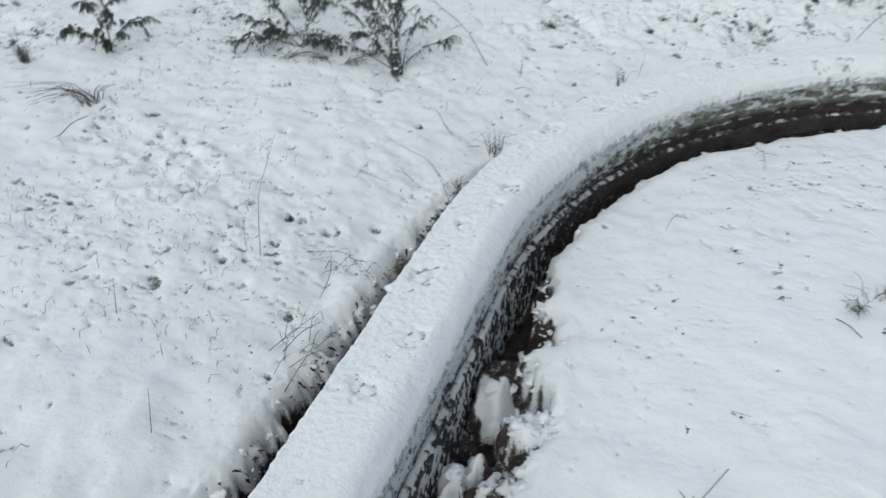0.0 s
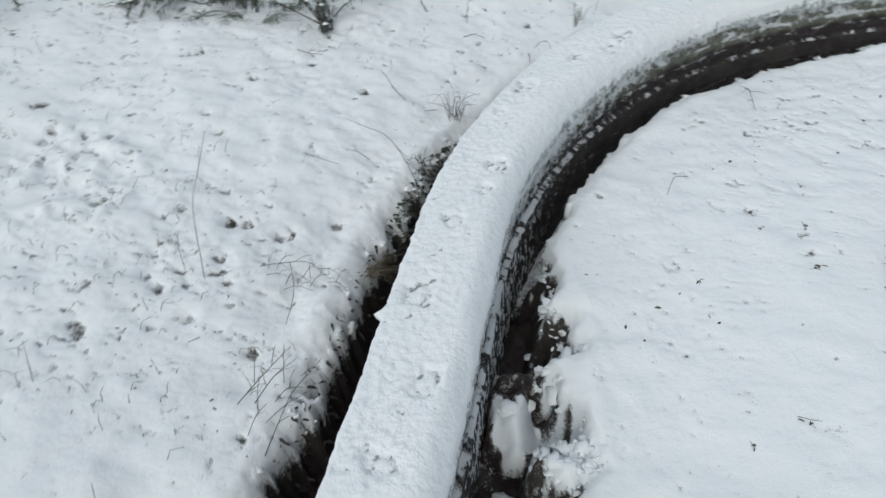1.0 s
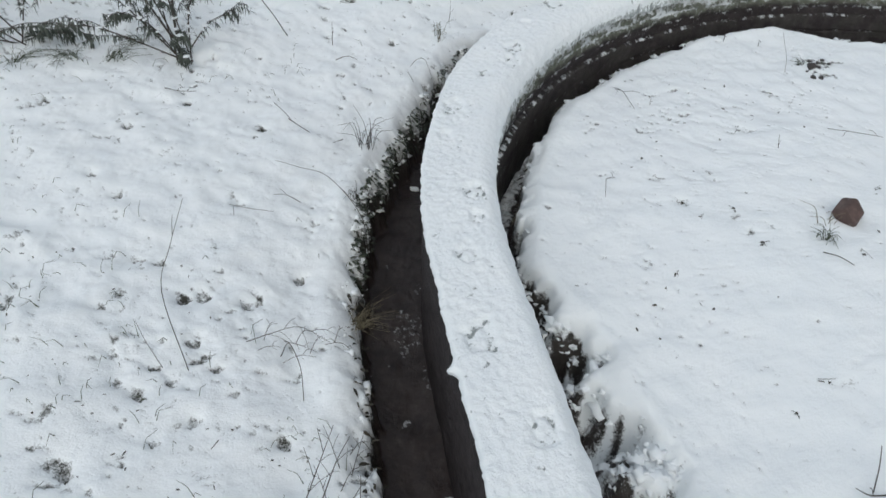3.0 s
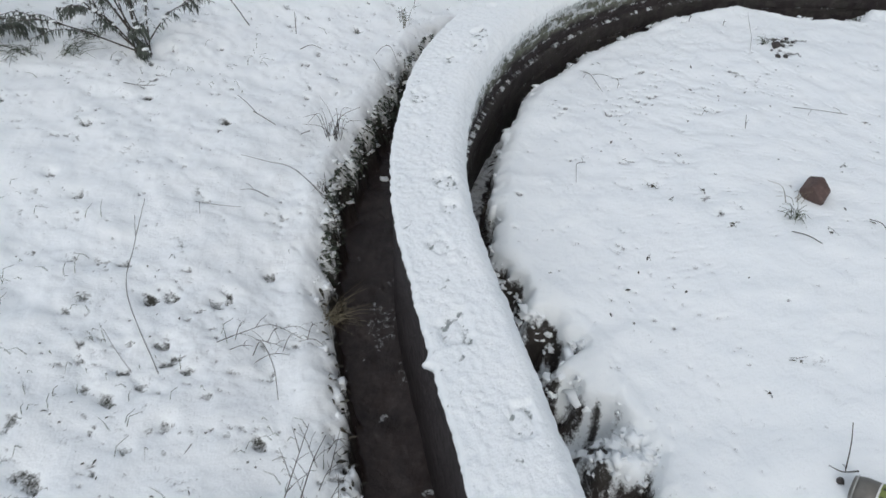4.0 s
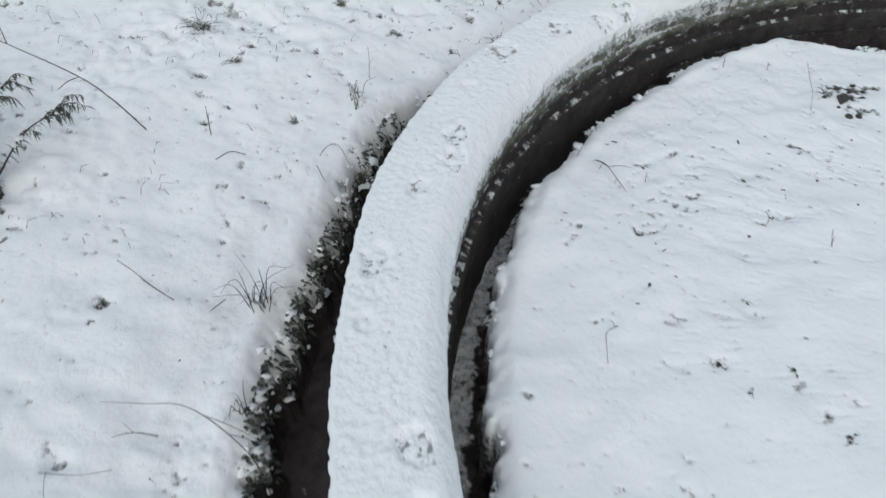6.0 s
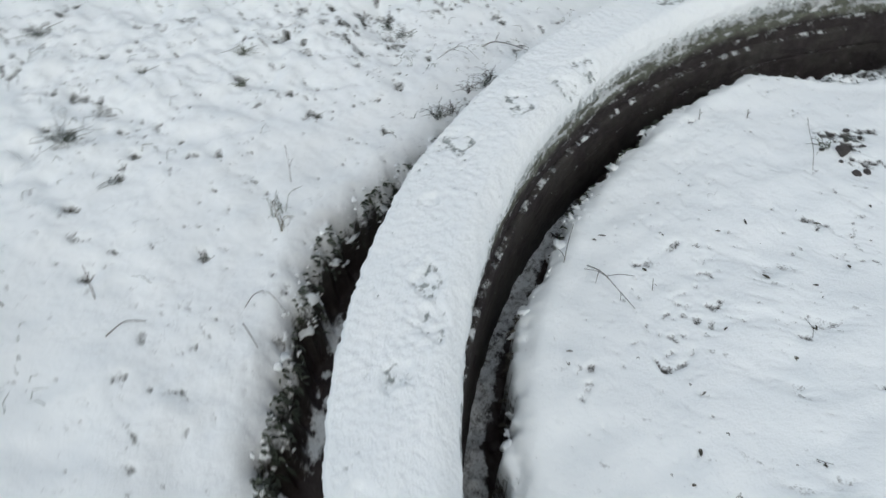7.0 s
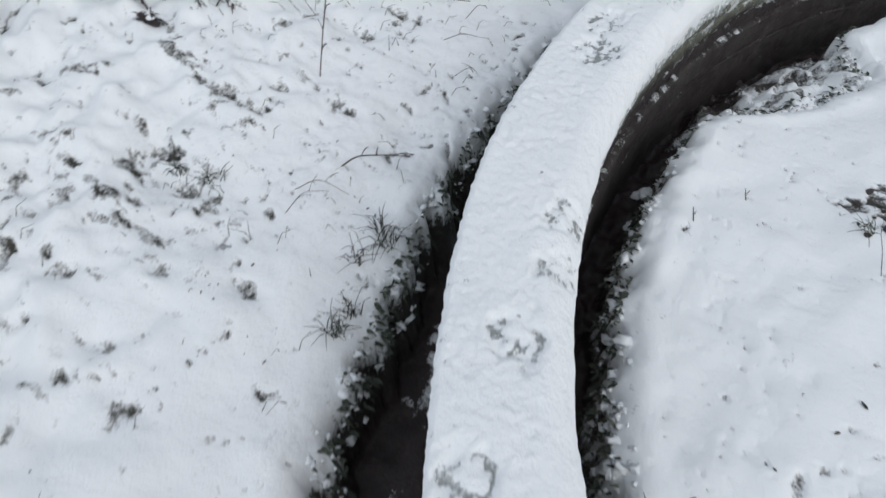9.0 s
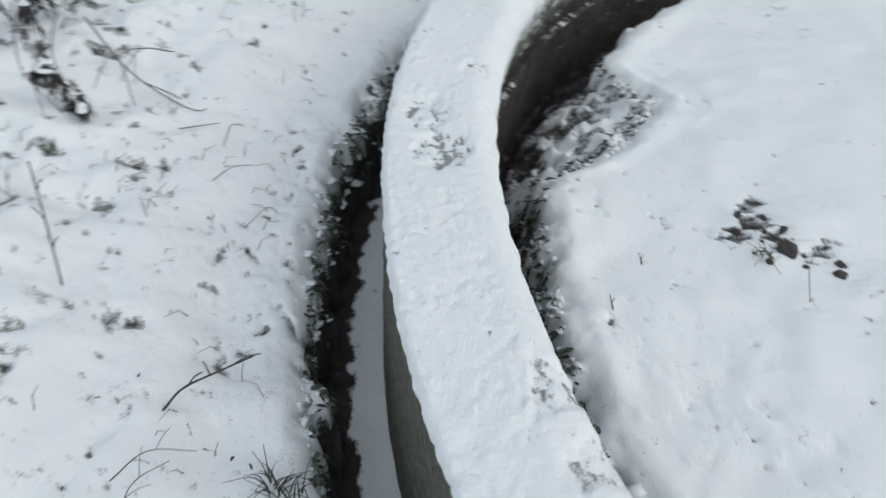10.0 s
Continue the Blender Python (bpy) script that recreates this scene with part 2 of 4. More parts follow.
def covered(name, under, wet_under=None, under_rough=0.85, wet_rough=0.28, speckle=210.0, lo=0.38, hi=0.62, relief=0.55):
    """Snow over another surface, by the cover that the mesh carries."""
    m, n, l, b = material(name)
    cover, wet = n.new("ShaderNodeAttribute"), n.new("ShaderNodeAttribute")
    cover.attribute_name, wet.attribute_name = "cover", "wet"
    grain = noise_node(n, l, speckle, 3, 0.65)
    blot = noise_node(n, l, 55.0, 3, 0.6)
    both = math_node(n, l, "ADD", math_node(n, l, "MULTIPLY", grain.outputs["Fac"], 0.55), math_node(n, l, "MULTIPLY", blot.outputs["Fac"], 0.55))
    v = math_node(n, l, "ADD", cover.outputs["Fac"], math_node(n, l, "MULTIPLY", math_node(n, l, "SUBTRACT", both, 0.55), 1.7))
    edge = n.new("ShaderNodeMapRange")
    edge.inputs["From Min"].default_value, edge.inputs["From Max"].default_value = lo, hi
    l.new(v, edge.inputs["Value"])
    snow = ramp(n, l, noise_node(n, l, 9.0, 4).outputs["Fac"], SNOW)
    earth = ramp(n, l, noise_node(n, l, 70.0, 5, 0.7).outputs["Fac"], under)
    base = earth.outputs["Color"]
    rough_under = under_rough
    if wet_under:
        mud = ramp(n, l, noise_node(n, l, 26.0, 5, 0.7).outputs["Fac"], wet_under)
        mix = n.new("ShaderNodeMixRGB")
        l.new(wet.outputs["Fac"], mix.inputs[0]), l.new(base, mix.inputs[1]), l.new(mud.outputs["Color"], mix.inputs[2])
        base = mix.outputs[0]
        rough_under = math_node(n, l, "SUBTRACT", under_rough, math_node(n, l, "MULTIPLY", wet.outputs["Fac"], under_rough - wet_rough))
    top = n.new("ShaderNodeMixRGB")
    l.new(edge.outputs[0], top.inputs[0]), l.new(base, top.inputs[1]), l.new(snow.outputs["Color"], top.inputs[2])
    l.new(top.outputs[0], b.inputs["Base Color"])
    rmix = n.new("ShaderNodeMix")
    l.new(edge.outputs[0], rmix.inputs[0])
    if isinstance(rough_under, float):
        rmix.inputs[2].default_value = rough_under
    else:
        l.new(rough_under, rmix.inputs[2])
    rmix.inputs[3].default_value = 0.75
    l.new(rmix.outputs[0], b.inputs["Roughness"])
    b.inputs["Specular IOR Level"].default_value = 0.22
    h = math_node(n, l, "ADD", math_node(n, l, "MULTIPLY", edge.outputs[0], 0.8), math_node(n, l, "ADD", math_node(n, l, "MULTIPLY", blot.outputs["Fac"], 1.6), grain.outputs["Fac"]))
    bump(n, l, b, h, relief, 0.007)
    return m


ground_mat = covered("snowy_ground", ((0.2, (0.024, 0.024, 0.021)), (0.55, (0.058, 0.057, 0.050)), (0.85, (0.12, 0.115, 0.10))),
                     ((0.25, (0.020, 0.015, 0.015)), (0.6, (0.046, 0.035, 0.034)), (0.85, (0.095, 0.078, 0.075))), lo=0.30, hi=0.72, relief=0.30)
cap_mat = covered("snow_on_stone", ((0.2, (0.19, 0.21, 0.21)), (0.7, (0.36, 0.39, 0.39))), None, 0.7, 0.28, 150.0, relief=0.45)
moss_mat = covered("mossy_render", ((0.15, (0.070, 0.076, 0.058)), (0.45, (0.160, 0.170, 0.135)), (0.8, (0.30, 0.31, 0.265))),
                   ((0.2, (0.024, 0.020, 0.021)), (0.6, (0.056, 0.047, 0.048)), (0.9, (0.12, 0.104, 0.103))), 0.85, 0.6, 230.0, relief=0.95)


def plain(name, stops, scale, rough=0.8, bumped=0.3, depth=0.002, coords="Object", vary=True):
    m, n, l, b = material(name)
    t = noise_node(n, l, scale, 5, 0.65, coords)
    fac = t.outputs["Fac"]
    if vary:
        isl = n.new("ShaderNodeNewGeometry")
        fac = math_node(n, l, "ADD", math_node(n, l, "MULTIPLY", fac, 0.6), math_node(n, l, "MULTIPLY", isl.outputs["Random Per Island"], 0.4))
    l.new(ramp(n, l, fac, stops).outputs["Color"], b.inputs["Base Color"])
    b.inputs["Roughness"].default_value = rough
    bump(n, l, b, t.outputs["Fac"], bumped, depth)
    return m


twig_mat = plain("wet_twig_bark", ((0.2, (0.020, 0.016, 0.014)), (0.7, (0.075, 0.060, 0.050))), 90)
dry_mat = plain("dry_grass", ((0.2, (0.10, 0.085, 0.055)), (0.8, (0.26, 0.225, 0.15))), 60)
leaf_mat = plain("dark_winter_leaf", ((0.25, (0.026, 0.034, 0.026)), (0.6, (0.062, 0.076, 0.056)), (0.85, (0.13, 0.145, 0.105))), 45, 0.7)
frosted_mat = plain("frosted_leaf", ((0.25, (0.040, 0.049, 0.042)), (0.6, (0.090, 0.105, 0.088)), (0.85, (0.21, 0.225, 0.205))), 60, 0.75)
withered_mat = plain("withered_leaf", ((0.25, (0.024, 0.019, 0.020)), (0.6, (0.058, 0.048, 0.048)), (0.85, (0.12, 0.10, 0.095))), 45, 0.75)
green_mat = plain("grass_green", ((0.2, (0.030, 0.042, 0.020)), (0.8, (0.10, 0.115, 0.065))), 45, 0.7)
litter_mat = plain("leaf_litter_brown", ((0.2, (0.022, 0.021, 0.017)), (0.6, (0.060, 0.054, 0.042)), (0.9, (0.11, 0.095, 0.07))), 50, 0.8)
stone_mat = plain("brown_stone", ((0.2, (0.050, 0.030, 0.027)), (0.55, (0.105, 0.066, 0.058)), (0.85, (0.18, 0.13, 0.115))), 38, 0.75, 0.5, 0.004, vary=False)
clod_mat = plain("dark_wet_earth", ((0.2, (0.020, 0.017, 0.017)), (0.8, (0.075, 0.064, 0.060))), 50, 0.7, 0.6, 0.004, vary=False)
snow_mat = plain("snow_clump", SNOW, 30, 0.75, 0.5, 0.004, vary=False)
can_mat = plain("dull_aluminium", ((0.2, (0.10, 0.095, 0.085)), (0.8, (0.17, 0.16, 0.145))), 30, 0.45, 0.1, 0.001, vary=False)
rim_mat = plain("bright_rim", ((0.2, (0.24, 0.24, 0.23)), (0.8, (0.34, 0.34, 0.33))), 30, 0.35, 0.05, 0.001, vary=False)
lime_mat = plain("lime_print", ((0.2, (0.20, 0.23, 0.06)), (0.8, (0.29, 0.33, 0.09))), 30, 0.45, 0.05, 0.001, vary=False)
white_mat = plain("white_print", ((0.2, (0.60, 0.60, 0.58)), (0.8, (0.75, 0.75, 0.73))), 30, 0.45, 0.05, 0.001, vary=False)
ink_mat = plain("dark_print", ((0.2, (0.03, 0.03, 0.03)), (0.8, (0.06, 0.06, 0.055))), 30, 0.45, 0.05, 0.001, vary=False)


# ---------------------------------------------------------------- mesh helpers
def grid_object(name, x, y, z, mats, cover=None, wet=None, parent=None):
    """One smooth sheet from 2D arrays of places."""
    rows, cols = x.shape
    mesh = bpy.data.meshes.new(name)
    i = np.arange(rows * cols).reshape(rows, cols)
    quads = np.stack((i[:-1, :-1], i[1:, :-1], i[1:, 1:], i[:-1, 1:]), -1).reshape(-1, 4)
    mesh.vertices.add(rows * cols)
    mesh.vertices.foreach_set("co", np.stack((x, y, z), -1).astype(np.float32).ravel())
    mesh.loops.add(quads.size)
    mesh.loops.foreach_set("vertex_index", quads.astype(np.int32).ravel())
    mesh.polygons.add(len(quads))
    mesh.polygons.foreach_set("loop_start", np.arange(0, quads.size, 4, dtype=np.int32))
    mesh.polygons.foreach_set("use_smooth", np.ones(len(quads), bool))
    mesh.update(calc_edges=True)
    for key, values in (("cover", cover), ("wet", wet)):
        if values is not None:
            at = mesh.attributes.new(key, "FLOAT", "POINT")
            at.data.foreach_set("value", np.broadcast_to(values, x.shape).astype(np.float32).ravel())
    mesh.materials.append(mats)
    ob = new(name, mesh)
    if parent:
        ob.parent = parent
    return ob


def part(name, bm, mat, parent=None, label="", smooth=True):
    mesh = bpy.data.meshes.new(name)
    for f in bm.faces:
        f.smooth = smooth
    bm.to_mesh(mesh)
    bm.free()
    mesh.materials.append(mat)
    ob = new(name, mesh)
    if parent:
        ob.parent = parent
    if label:
        ob["label"] = label
    return ob


def curve_points(points, per=5):
    """A smooth line through the points."""
    p = [Vector(q) for q in points]
    if len(p) < 3:
        return [p[0].lerp(p[-1], i / per) for i in range(per + 1)]
    p = [p[0] * 2 - p[1], *p, p[-1] * 2 - p[-2]]
    line = []
    for a, b, c, e in zip(p, p[1:], p[2:], p[3:]):
        for i in range(per):
            t = i / per
            line.append(0.5 * (2 * b + (c - a) * t + (2 * a - 5 * b + 4 * c - e) * t * t + (3 * b - a - 3 * c + e) * t ** 3))
    return line + [p[-2]]


def tube(bm, line, r0, r1, sides=5):
    """A tapered round stem along a line."""
    rings = []
    for i, q in enumerate(line):
        way = (line[min(i + 1, len(line) - 1)] - line[max(i - 1, 0)]).normalized()
        u = way.cross(Vector((0.3, 0.2, 0.93))).normalized() if abs(way.z) < 0.95 else way.cross(Vector((1, 0, 0))).normalized()
        w = way.cross(u)
        r = r0 + (r1 - r0) * i / (len(line) - 1)
        rings.append([bm.verts.new(q + r * (math.cos(k * 2 * math.pi / sides) * u + math.sin(k * 2 * math.pi / sides) * w)) for k in range(sides)])
    for a, b in zip(rings, rings[1:]):
        for k in range(sides):
            bm.faces.new((a[k], a[(k + 1) % sides], b[(k + 1) % sides], b[k]))
    bm.faces.new(rings[0][::-1]), bm.faces.new(rings[-1])


def leaf(bm, root, way, length, width, droop=0.3):
    """A narrow leaf, folded along its rib and bent down."""
    way = Vector(way).normalized()
    side = way.cross(Vector((0, 0, 1)))
    side = side.normalized() if side.length > 0.05 else Vector((1, 0, 0))
    up = side.cross(way)
    mid, left, right = [], [], []
    for i in range(4):
        t = i / 3
        c = Vector(root) + way * length * t - Vector((0, 0, 1)) * droop * length * t * t
        w = width * (0.35, 1.0, 0.75, 0.06)[i] / 2
        mid.append(bm.verts.new(c - up * w * 0.5))
        left.append(bm.verts.new(c - side * w))
        right.append(bm.verts.new(c + side * w))
    for i in range(3):
        bm.faces.new((left[i], mid[i], mid[i + 1], left[i + 1]))
        bm.faces.new((mid[i], right[i], right[i + 1], mid[i + 1]))


def on_ground(x, y, lift=0.0):
    return Vector((x, y, ground_z(x, y) + lift))


# ---------------------------------------------------------------- ground
def spaced(*runs):
    v = []
    for a, b, h in runs:
        v.extend(np.linspace(a, b, max(1, round((b - a) / h)), endpoint=False))
    return np.array(v + [runs[-1][1]])


rows_s = np.concatenate((-np.geomspace(80, 6.3, 20), spaced((-6.0, -1.7, 0.035), (-1.7, 5.2, 0.008), (5.2, 9.0, 0.035)), np.geomspace(9.3, 80, 18)))
cols_d = np.concatenate((spaced((-2.21, -0.75, 0.014), (-0.75, -0.2, 0.006), (-0.2, 0.0, 0.05), (0.0, 0.36, 0.006), (0.36, 1.5, 0.010), (1.5, 3.6, 0.022), (3.6, 7.0, 0.06)), np.geomspace(7.3, 80, 16)))
gs, gd = np.meshgrid(rows_s, cols_d, indexing="ij")
gx, gy, gz, gcover, gwet = ground(gs, gd)
tagged(grid_object("ground", gx, gy, gz, ground_mat, gcover, gwet), "snow-covered rough grass with wet earth trenches along the wall", "ground", kind="structure")

# ---------------------------------------------------------------- the curved wall: body, footing and snow
wall_s = spaced((-80, -8, 2.0), (-8, -1.8, 0.08), (-1.8, 5.6, 0.006), (5.6, 12, 0.08), (12, 80, 2.0))
PRINTS = ((-0.73, -0.10, 1.0), (-0.52, -0.145, 0.9), (-0.265, -0.075, 1.1), (0.025, -0.10, 0.8), (0.18, -0.15, 0.8), (0.305, -0.155, 1.0), (0.62, -0.06, 0.6),
          (0.81, -0.06, 1.0), (1.10, -0.105, 0.8), (1.24, -0.16, 1.0), (1.36, -0.14, 1.1), (1.63, -0.07, 0.5), (1.89, -0.06, 1.3), (2.14, -0.125, 1.3),
          (2.32, -0.19, 1.0), (2.455, -0.185, 1.1), (3.04, -0.11, 1.3), (3.16, -0.08, 1.2), (3.37, -0.17, 0.9))


def wall_band(name, profile, mat, parent, cover=None, wet=None, jitter=0.0):
    """A band swept along the wall: profile rows of (d, z)."""
    p = np.array(profile)
    ss, dd = np.meshgrid(wall_s, p[:, 0], indexing="ij")
    zz = np.broadcast_to(p[:, 1], dd.shape)
    dd = dd + jitter * (fbm(ss, zz * 3, 0.05, 91, 3) - 0.5)
    x, y = plan(ss, dd)
    return grid_object(name, x, y, zz + jitter * 0.5 * (noise2(ss, dd * 4, 0.03, 95) - 0.5), mat, cover, wet, parent)


def profile_line(points, gap=0.006):
    line = [points[0]]
    for a, b in zip(points, points[1:]):
        k = max(1, round(math.dist(a, b) / gap))
        line += [(a[0] + (b[0] - a[0]) * i / k, a[1] + (b[1] - a[1]) * i / k) for i in range(1, k + 1)]
    return line


wall = tagged(new("wall_1"), "low curved wall of mossy render, topped with trodden snow", "wall", kind="structure")

body = profile_line([(-0.010, -0.34), (-0.008, 0.228), (-0.020, 0.234), (-0.188, 0.234), (-0.200, 0.222), (-0.204, 0.082), (-0.198, 0.076), (-0.203, 0.070), (-0.204, 0.036), (-0.199, 0.032), (-0.203, 0.027), (-0.203, -0.34)])
bp = np.array(body)
bs, bd = np.meshgrid(wall_s, bp[:, 0], indexing="ij")
bz = np.broadcast_to(bp[:, 1], bd.shape)
blot = fbm(bs, bz * 1.6, 0.05, 101, 3)
inner = bd < -0.1
plinth = step(1.7, 0.5, bs)
high, low = step(0.05, 0.16, bz + 0.08 * (blot - 0.5)), step(-0.03, 0.07, bz + 0.05 * (blot - 0.5))
dust = np.where(inner, 0.14 + 0.15 * plinth + (0.12 + 0.16 * plinth) * low + 0.46 * high + 0.25 * (blot - 0.5) + 0.34 * step(0.46, 0.66, fbm(bs, bz * 1.1, 0.012, 103, 2)) * (0.75 * high + 0.55 * plinth), 0.10 * step(0.1, 0.2, bz))
dust = dust + np.where(inner, 0.45 * np.exp(-((bz - 0.078) / 0.006) ** 2) * step(0.40, 0.66, fbm(bs, bz * 0, 0.05, 105, 3)) + 0.42 * np.exp(-((bz - 0.033) / 0.005) ** 2) * step(0.44, 0.66, fbm(bs, bz * 0, 0.04, 107, 3)), 0)
# darker, browner tone low on the inner face and along most of the outer
dark_mix = np.where(inner, step(0.070, 0.034, bz + 0.05 * (blot - 0.5)), 0.3 + 0.7 * step(2.3, 1.8, bs))
wall_band("body", body, moss_mat, wall, np.clip(dust, 0, 1), dark_mix, 0.010)

foot = profile_line([(-0.20, -0.006), (-0.208, -0.004), (-0.221, -0.012), (-0.223, -0.085), (-0.216, -0.09), (-0.222, -0.096), (-0.222, -0.34)])
fp = np.array(foot)
fs, fd = np.meshgrid(wall_s, fp[:, 0], indexing="ij")
fz = np.broadcast_to(fp[:, 1], fd.shape)
fdust = step(-0.020, -0.010, fz) * (0.10 + 0.48 * step(0.40, 0.72, fbm(fs, fz, 0.022, 111, 3)) * step(0.25, 0.6, fbm(fs, fs * 0, 0.12, 112, 2))) + 0.10 + 0.12 * step(1.7, 0.5, fs) + 0.50 * step(0.9, 0.2, fs) * step(0.50, 0.62, fbm(fs, fz * 0.8, 0.016, 118, 2)) + 0.22 * (fbm(fs, fz, 0.05, 114, 3) - 0.4) + 0.34 * step(-0.020, -0.010, fz) * step(0.9, 0.3, fs) * step(0.40, 0.58, fbm(fs, fz, 0.03, 115, 3)) + 0.3 * np.exp(-((fz + 0.09) / 0.007) ** 2) * step(0.5, 0.65, noise2(fs, fz, 0.04, 113))
wall_band("footing", foot, moss_mat, wall, np.clip(fdust, 0, 1), 0.88 + 0.12 * step(0.45, 0.6, fbm(fs, fz, 0.06, 117, 3)), 0.007)

# the snow on top: level, crisp along the outside, worn round along the inside
cap_d = np.concatenate((np.array([-0.014, -0.005]), np.linspace(-0.002, -0.160, 34), np.linspace(-0.164, -0.2265, 22), np.full(8, -0.2265)))
cap_z = np.concatenate((np.array([0.225, 0.226]), np.array([0.238, 0.246]), np.full(32, TOP), TOP - 0.052 * (np.linspace(0.03, 1, 22) ** 2.6), np.linspace(0.190, 0.140, 8)))
cs, cd = np.meshgrid(wall_s, cap_d, indexing="ij")
cz = np.broadcast_to(cap_z, cd.shape).copy()
rim = step(-0.03, 0.0, cd)
hang = step(-0.12, -0.2, cd)
cd = cd + rim * (0.006 * (fbm(cs, cs * 0, 0.08, 121, 2) - 0.5) + 0.008 * (fbm(cs, cs * 0, 0.013, 122, 2) - 0.5)) + hang * 0.012 * (fbm(cs, cz * 2, 0.05, 123, 3) - 0.5)
cd = cd + 0.017 * step(0.75, 1.1, cs) * step(2.1, 1.7, cs) * step(-0.10, -0.01, cd)
px, py = plan(cs, cd)
crumb = fbm(px, py, 0.011, 125, 2) - 0.5
cz = cz + (1 - 0.6 * hang) * (0.0085 * crumb + 0.003 * (fbm(px, py, 0.03, 128, 2) - 0.5)) * (0.55 + 0.45 * step(0.3, 0.6, fbm(px, py, 0.07, 126, 2))) + 0.006 * (fbm(px, py, 0.25, 127, 2) - 0.5)
ccover = np.where(cz > 0, 1.0 - 0.52 * step(0.200, 0.150, cz + 0.02 * (fbm(cs, cz * 2, 0.03, 129, 3) - 0.5)), 1.0)
for ps, pd, size in PRINTS:
    u, v = (cs - ps) / (0.055 * size), (cd - pd) / (0.042 * size)
    rr = np.sqrt(u * u + v * v) + 0.9 * (fbm(px, py, 0.025, 131, 2) - 0.5)
    press = step(1.0, 0.6, rr) * step(0.22, 0.5, rr + 0.5 * (noise2(px, py, 0.02, 135) - 0.3))
    cz = cz - 0.005 * step(1.05, 0.75, rr) - 0.005 * press
    ccover = ccover - 0.50 * press * min(size, 1.15) * step(0.30, 0.62, fbm(px, py, 0.013, 137, 2))
# low pits between crumbs turn grey, their shade painted through the cover
ccover = ccover - 0.26 * step(0.42, 0.20, crumb + 0.5) * (1 - hang)
ccover = ccover - 0.30 * step(0.64, 0.80, fbm(px, py, 0.014, 139, 2)) * (0.35 + 0.65 * step(0.45, 0.6, fbm(px, py, 0.12, 141, 2)))
# one knob of snow sticks out over the outer trench
knob = np.exp(-((cs + 0.345) / 0.012) ** 2) * step(-0.03, 0.0, cd)
px, py = plan(cs, cd + 0.022 * knob)
grid_object("snow_cap", px, py, cz, cap_mat, np.clip(ccover, 0, 1), None, wall)["label"] = "packed white snow with worn footmarks"


# ---------------------------------------------------------------- single plants and twigs
def twig(points, r0=0.0022, r1=0.0009, shoots=(), label="thin dark bare twig lying in the snow", mat=None, name="twig", group=""):
    """points: x, y, height over the ground."""
    bm = bmesh.new()
    line = curve_points([on_ground(x, y, h) for x, y, h in points])
    tube(bm, line, r0 * 0.62, r1 * 0.62)
    ob = tagged(part(name, bm, mat or twig_mat), label, "twig", group)
    for i, (at, ahead, aside, rise) in enumerate(shoots):
        k = min(int(at * (len(line) - 1)), len(line) - 2)
        way = (line[k + 1] - line[k]).normalized()
        side = way.cross(Vector((0, 0, 1)))
        end = line[k] + way * ahead + side * aside + Vector((0, 0, rise))
        bm = bmesh.new()
        tube(bm, curve_points([line[k], line[k].lerp(end, 0.5) + Vector((0, 0, 0.006)), end], 4), r0 * 0.42, r1 * 0.5, 4)
        part("side_shoot", bm, mat or twig_mat, ob)
    return ob


STEM = "thin dry plant stem standing out of the snow"
# outer side
twig([(-0.367, 2.414, 0.0), (-0.375, 2.53, 0.14), (-0.33, 2.54, 0.27), (-0.28, 2.54, 0.39)], 0.0020, 0.0009, [(0.75, 0.03, -0.03, 0.02)], STEM)
twig([(-0.42, 2.44, 0.0), (-0.44, 2.50, 0.03), (-0.45, 2.55, 0.05)], 0.0014, 0.0007, (), STEM)
twig([(0.26, 2.85, 0.02), (0.247, 2.87, 0.06), (0.18, 2.956, 0.12), (0.10, 2.99, 0.15), (0.037, 3.011, 0.16)], 0.0024, 0.0008, [(0.25, -0.04, 0.05, -0.06), (0.45, -0.09, 0.06, -0.08), (0.35, -0.06, 0.07, -0.06)], "arched dry plant stem with bent side shoots")
twig([(0.20, 3.45, 0.012), (0.22, 3.40, 0.018), (0.245, 3.35, 0.008)], 0.0028, 0.0022, [(0.2, -0.07, 0.02, 0.05)])
twig([(0.10, 3.02, 0.0), (0.06, 3.03, 0.02), (0.02, 3.035, 0.02)], 0.0022, 0.001, [(0.5, 0.02, 0.03, 0.0)])
twig([(-0.12, 3.02, 0.006), (-0.06, 2.98, 0.012), (0.0, 2.97, 0.006)], 0.0014, 0.0009, [(0.1, 0.02, 0.05, 0.0)])
twig([(0.56, 3.98, 0.0), (0.565, 3.99, 0.05), (0.57, 4.0, 0.09)], 0.0030, 0.0014, [(0.4, 0.03, 0.03, 0.0)], STEM)
twig([(-0.22, 2.46, 0.005), (-0.15, 2.46, 0.03), (-0.08, 2.46, 0.035), (-0.02, 2.41, 0.01)], 0.0020, 0.0009, [(0.3, 0.04, 0.05, 0.0), (0.5, 0.05, -0.05, -0.02), (0.7, 0.03, 0.05, -0.02), (0.45, 0.01, 0.06, 0.01)], "forked dark twig lying on the snow by the trench")
twig([(-0.15, 2.41, 0.0), (-0.125, 2.41, 0.05), (-0.12, 2.34, 0.035), (-0.14, 2.26, 0.0)], 0.0022, 0.0014, (), "bent dark stalk poking out of the snow")
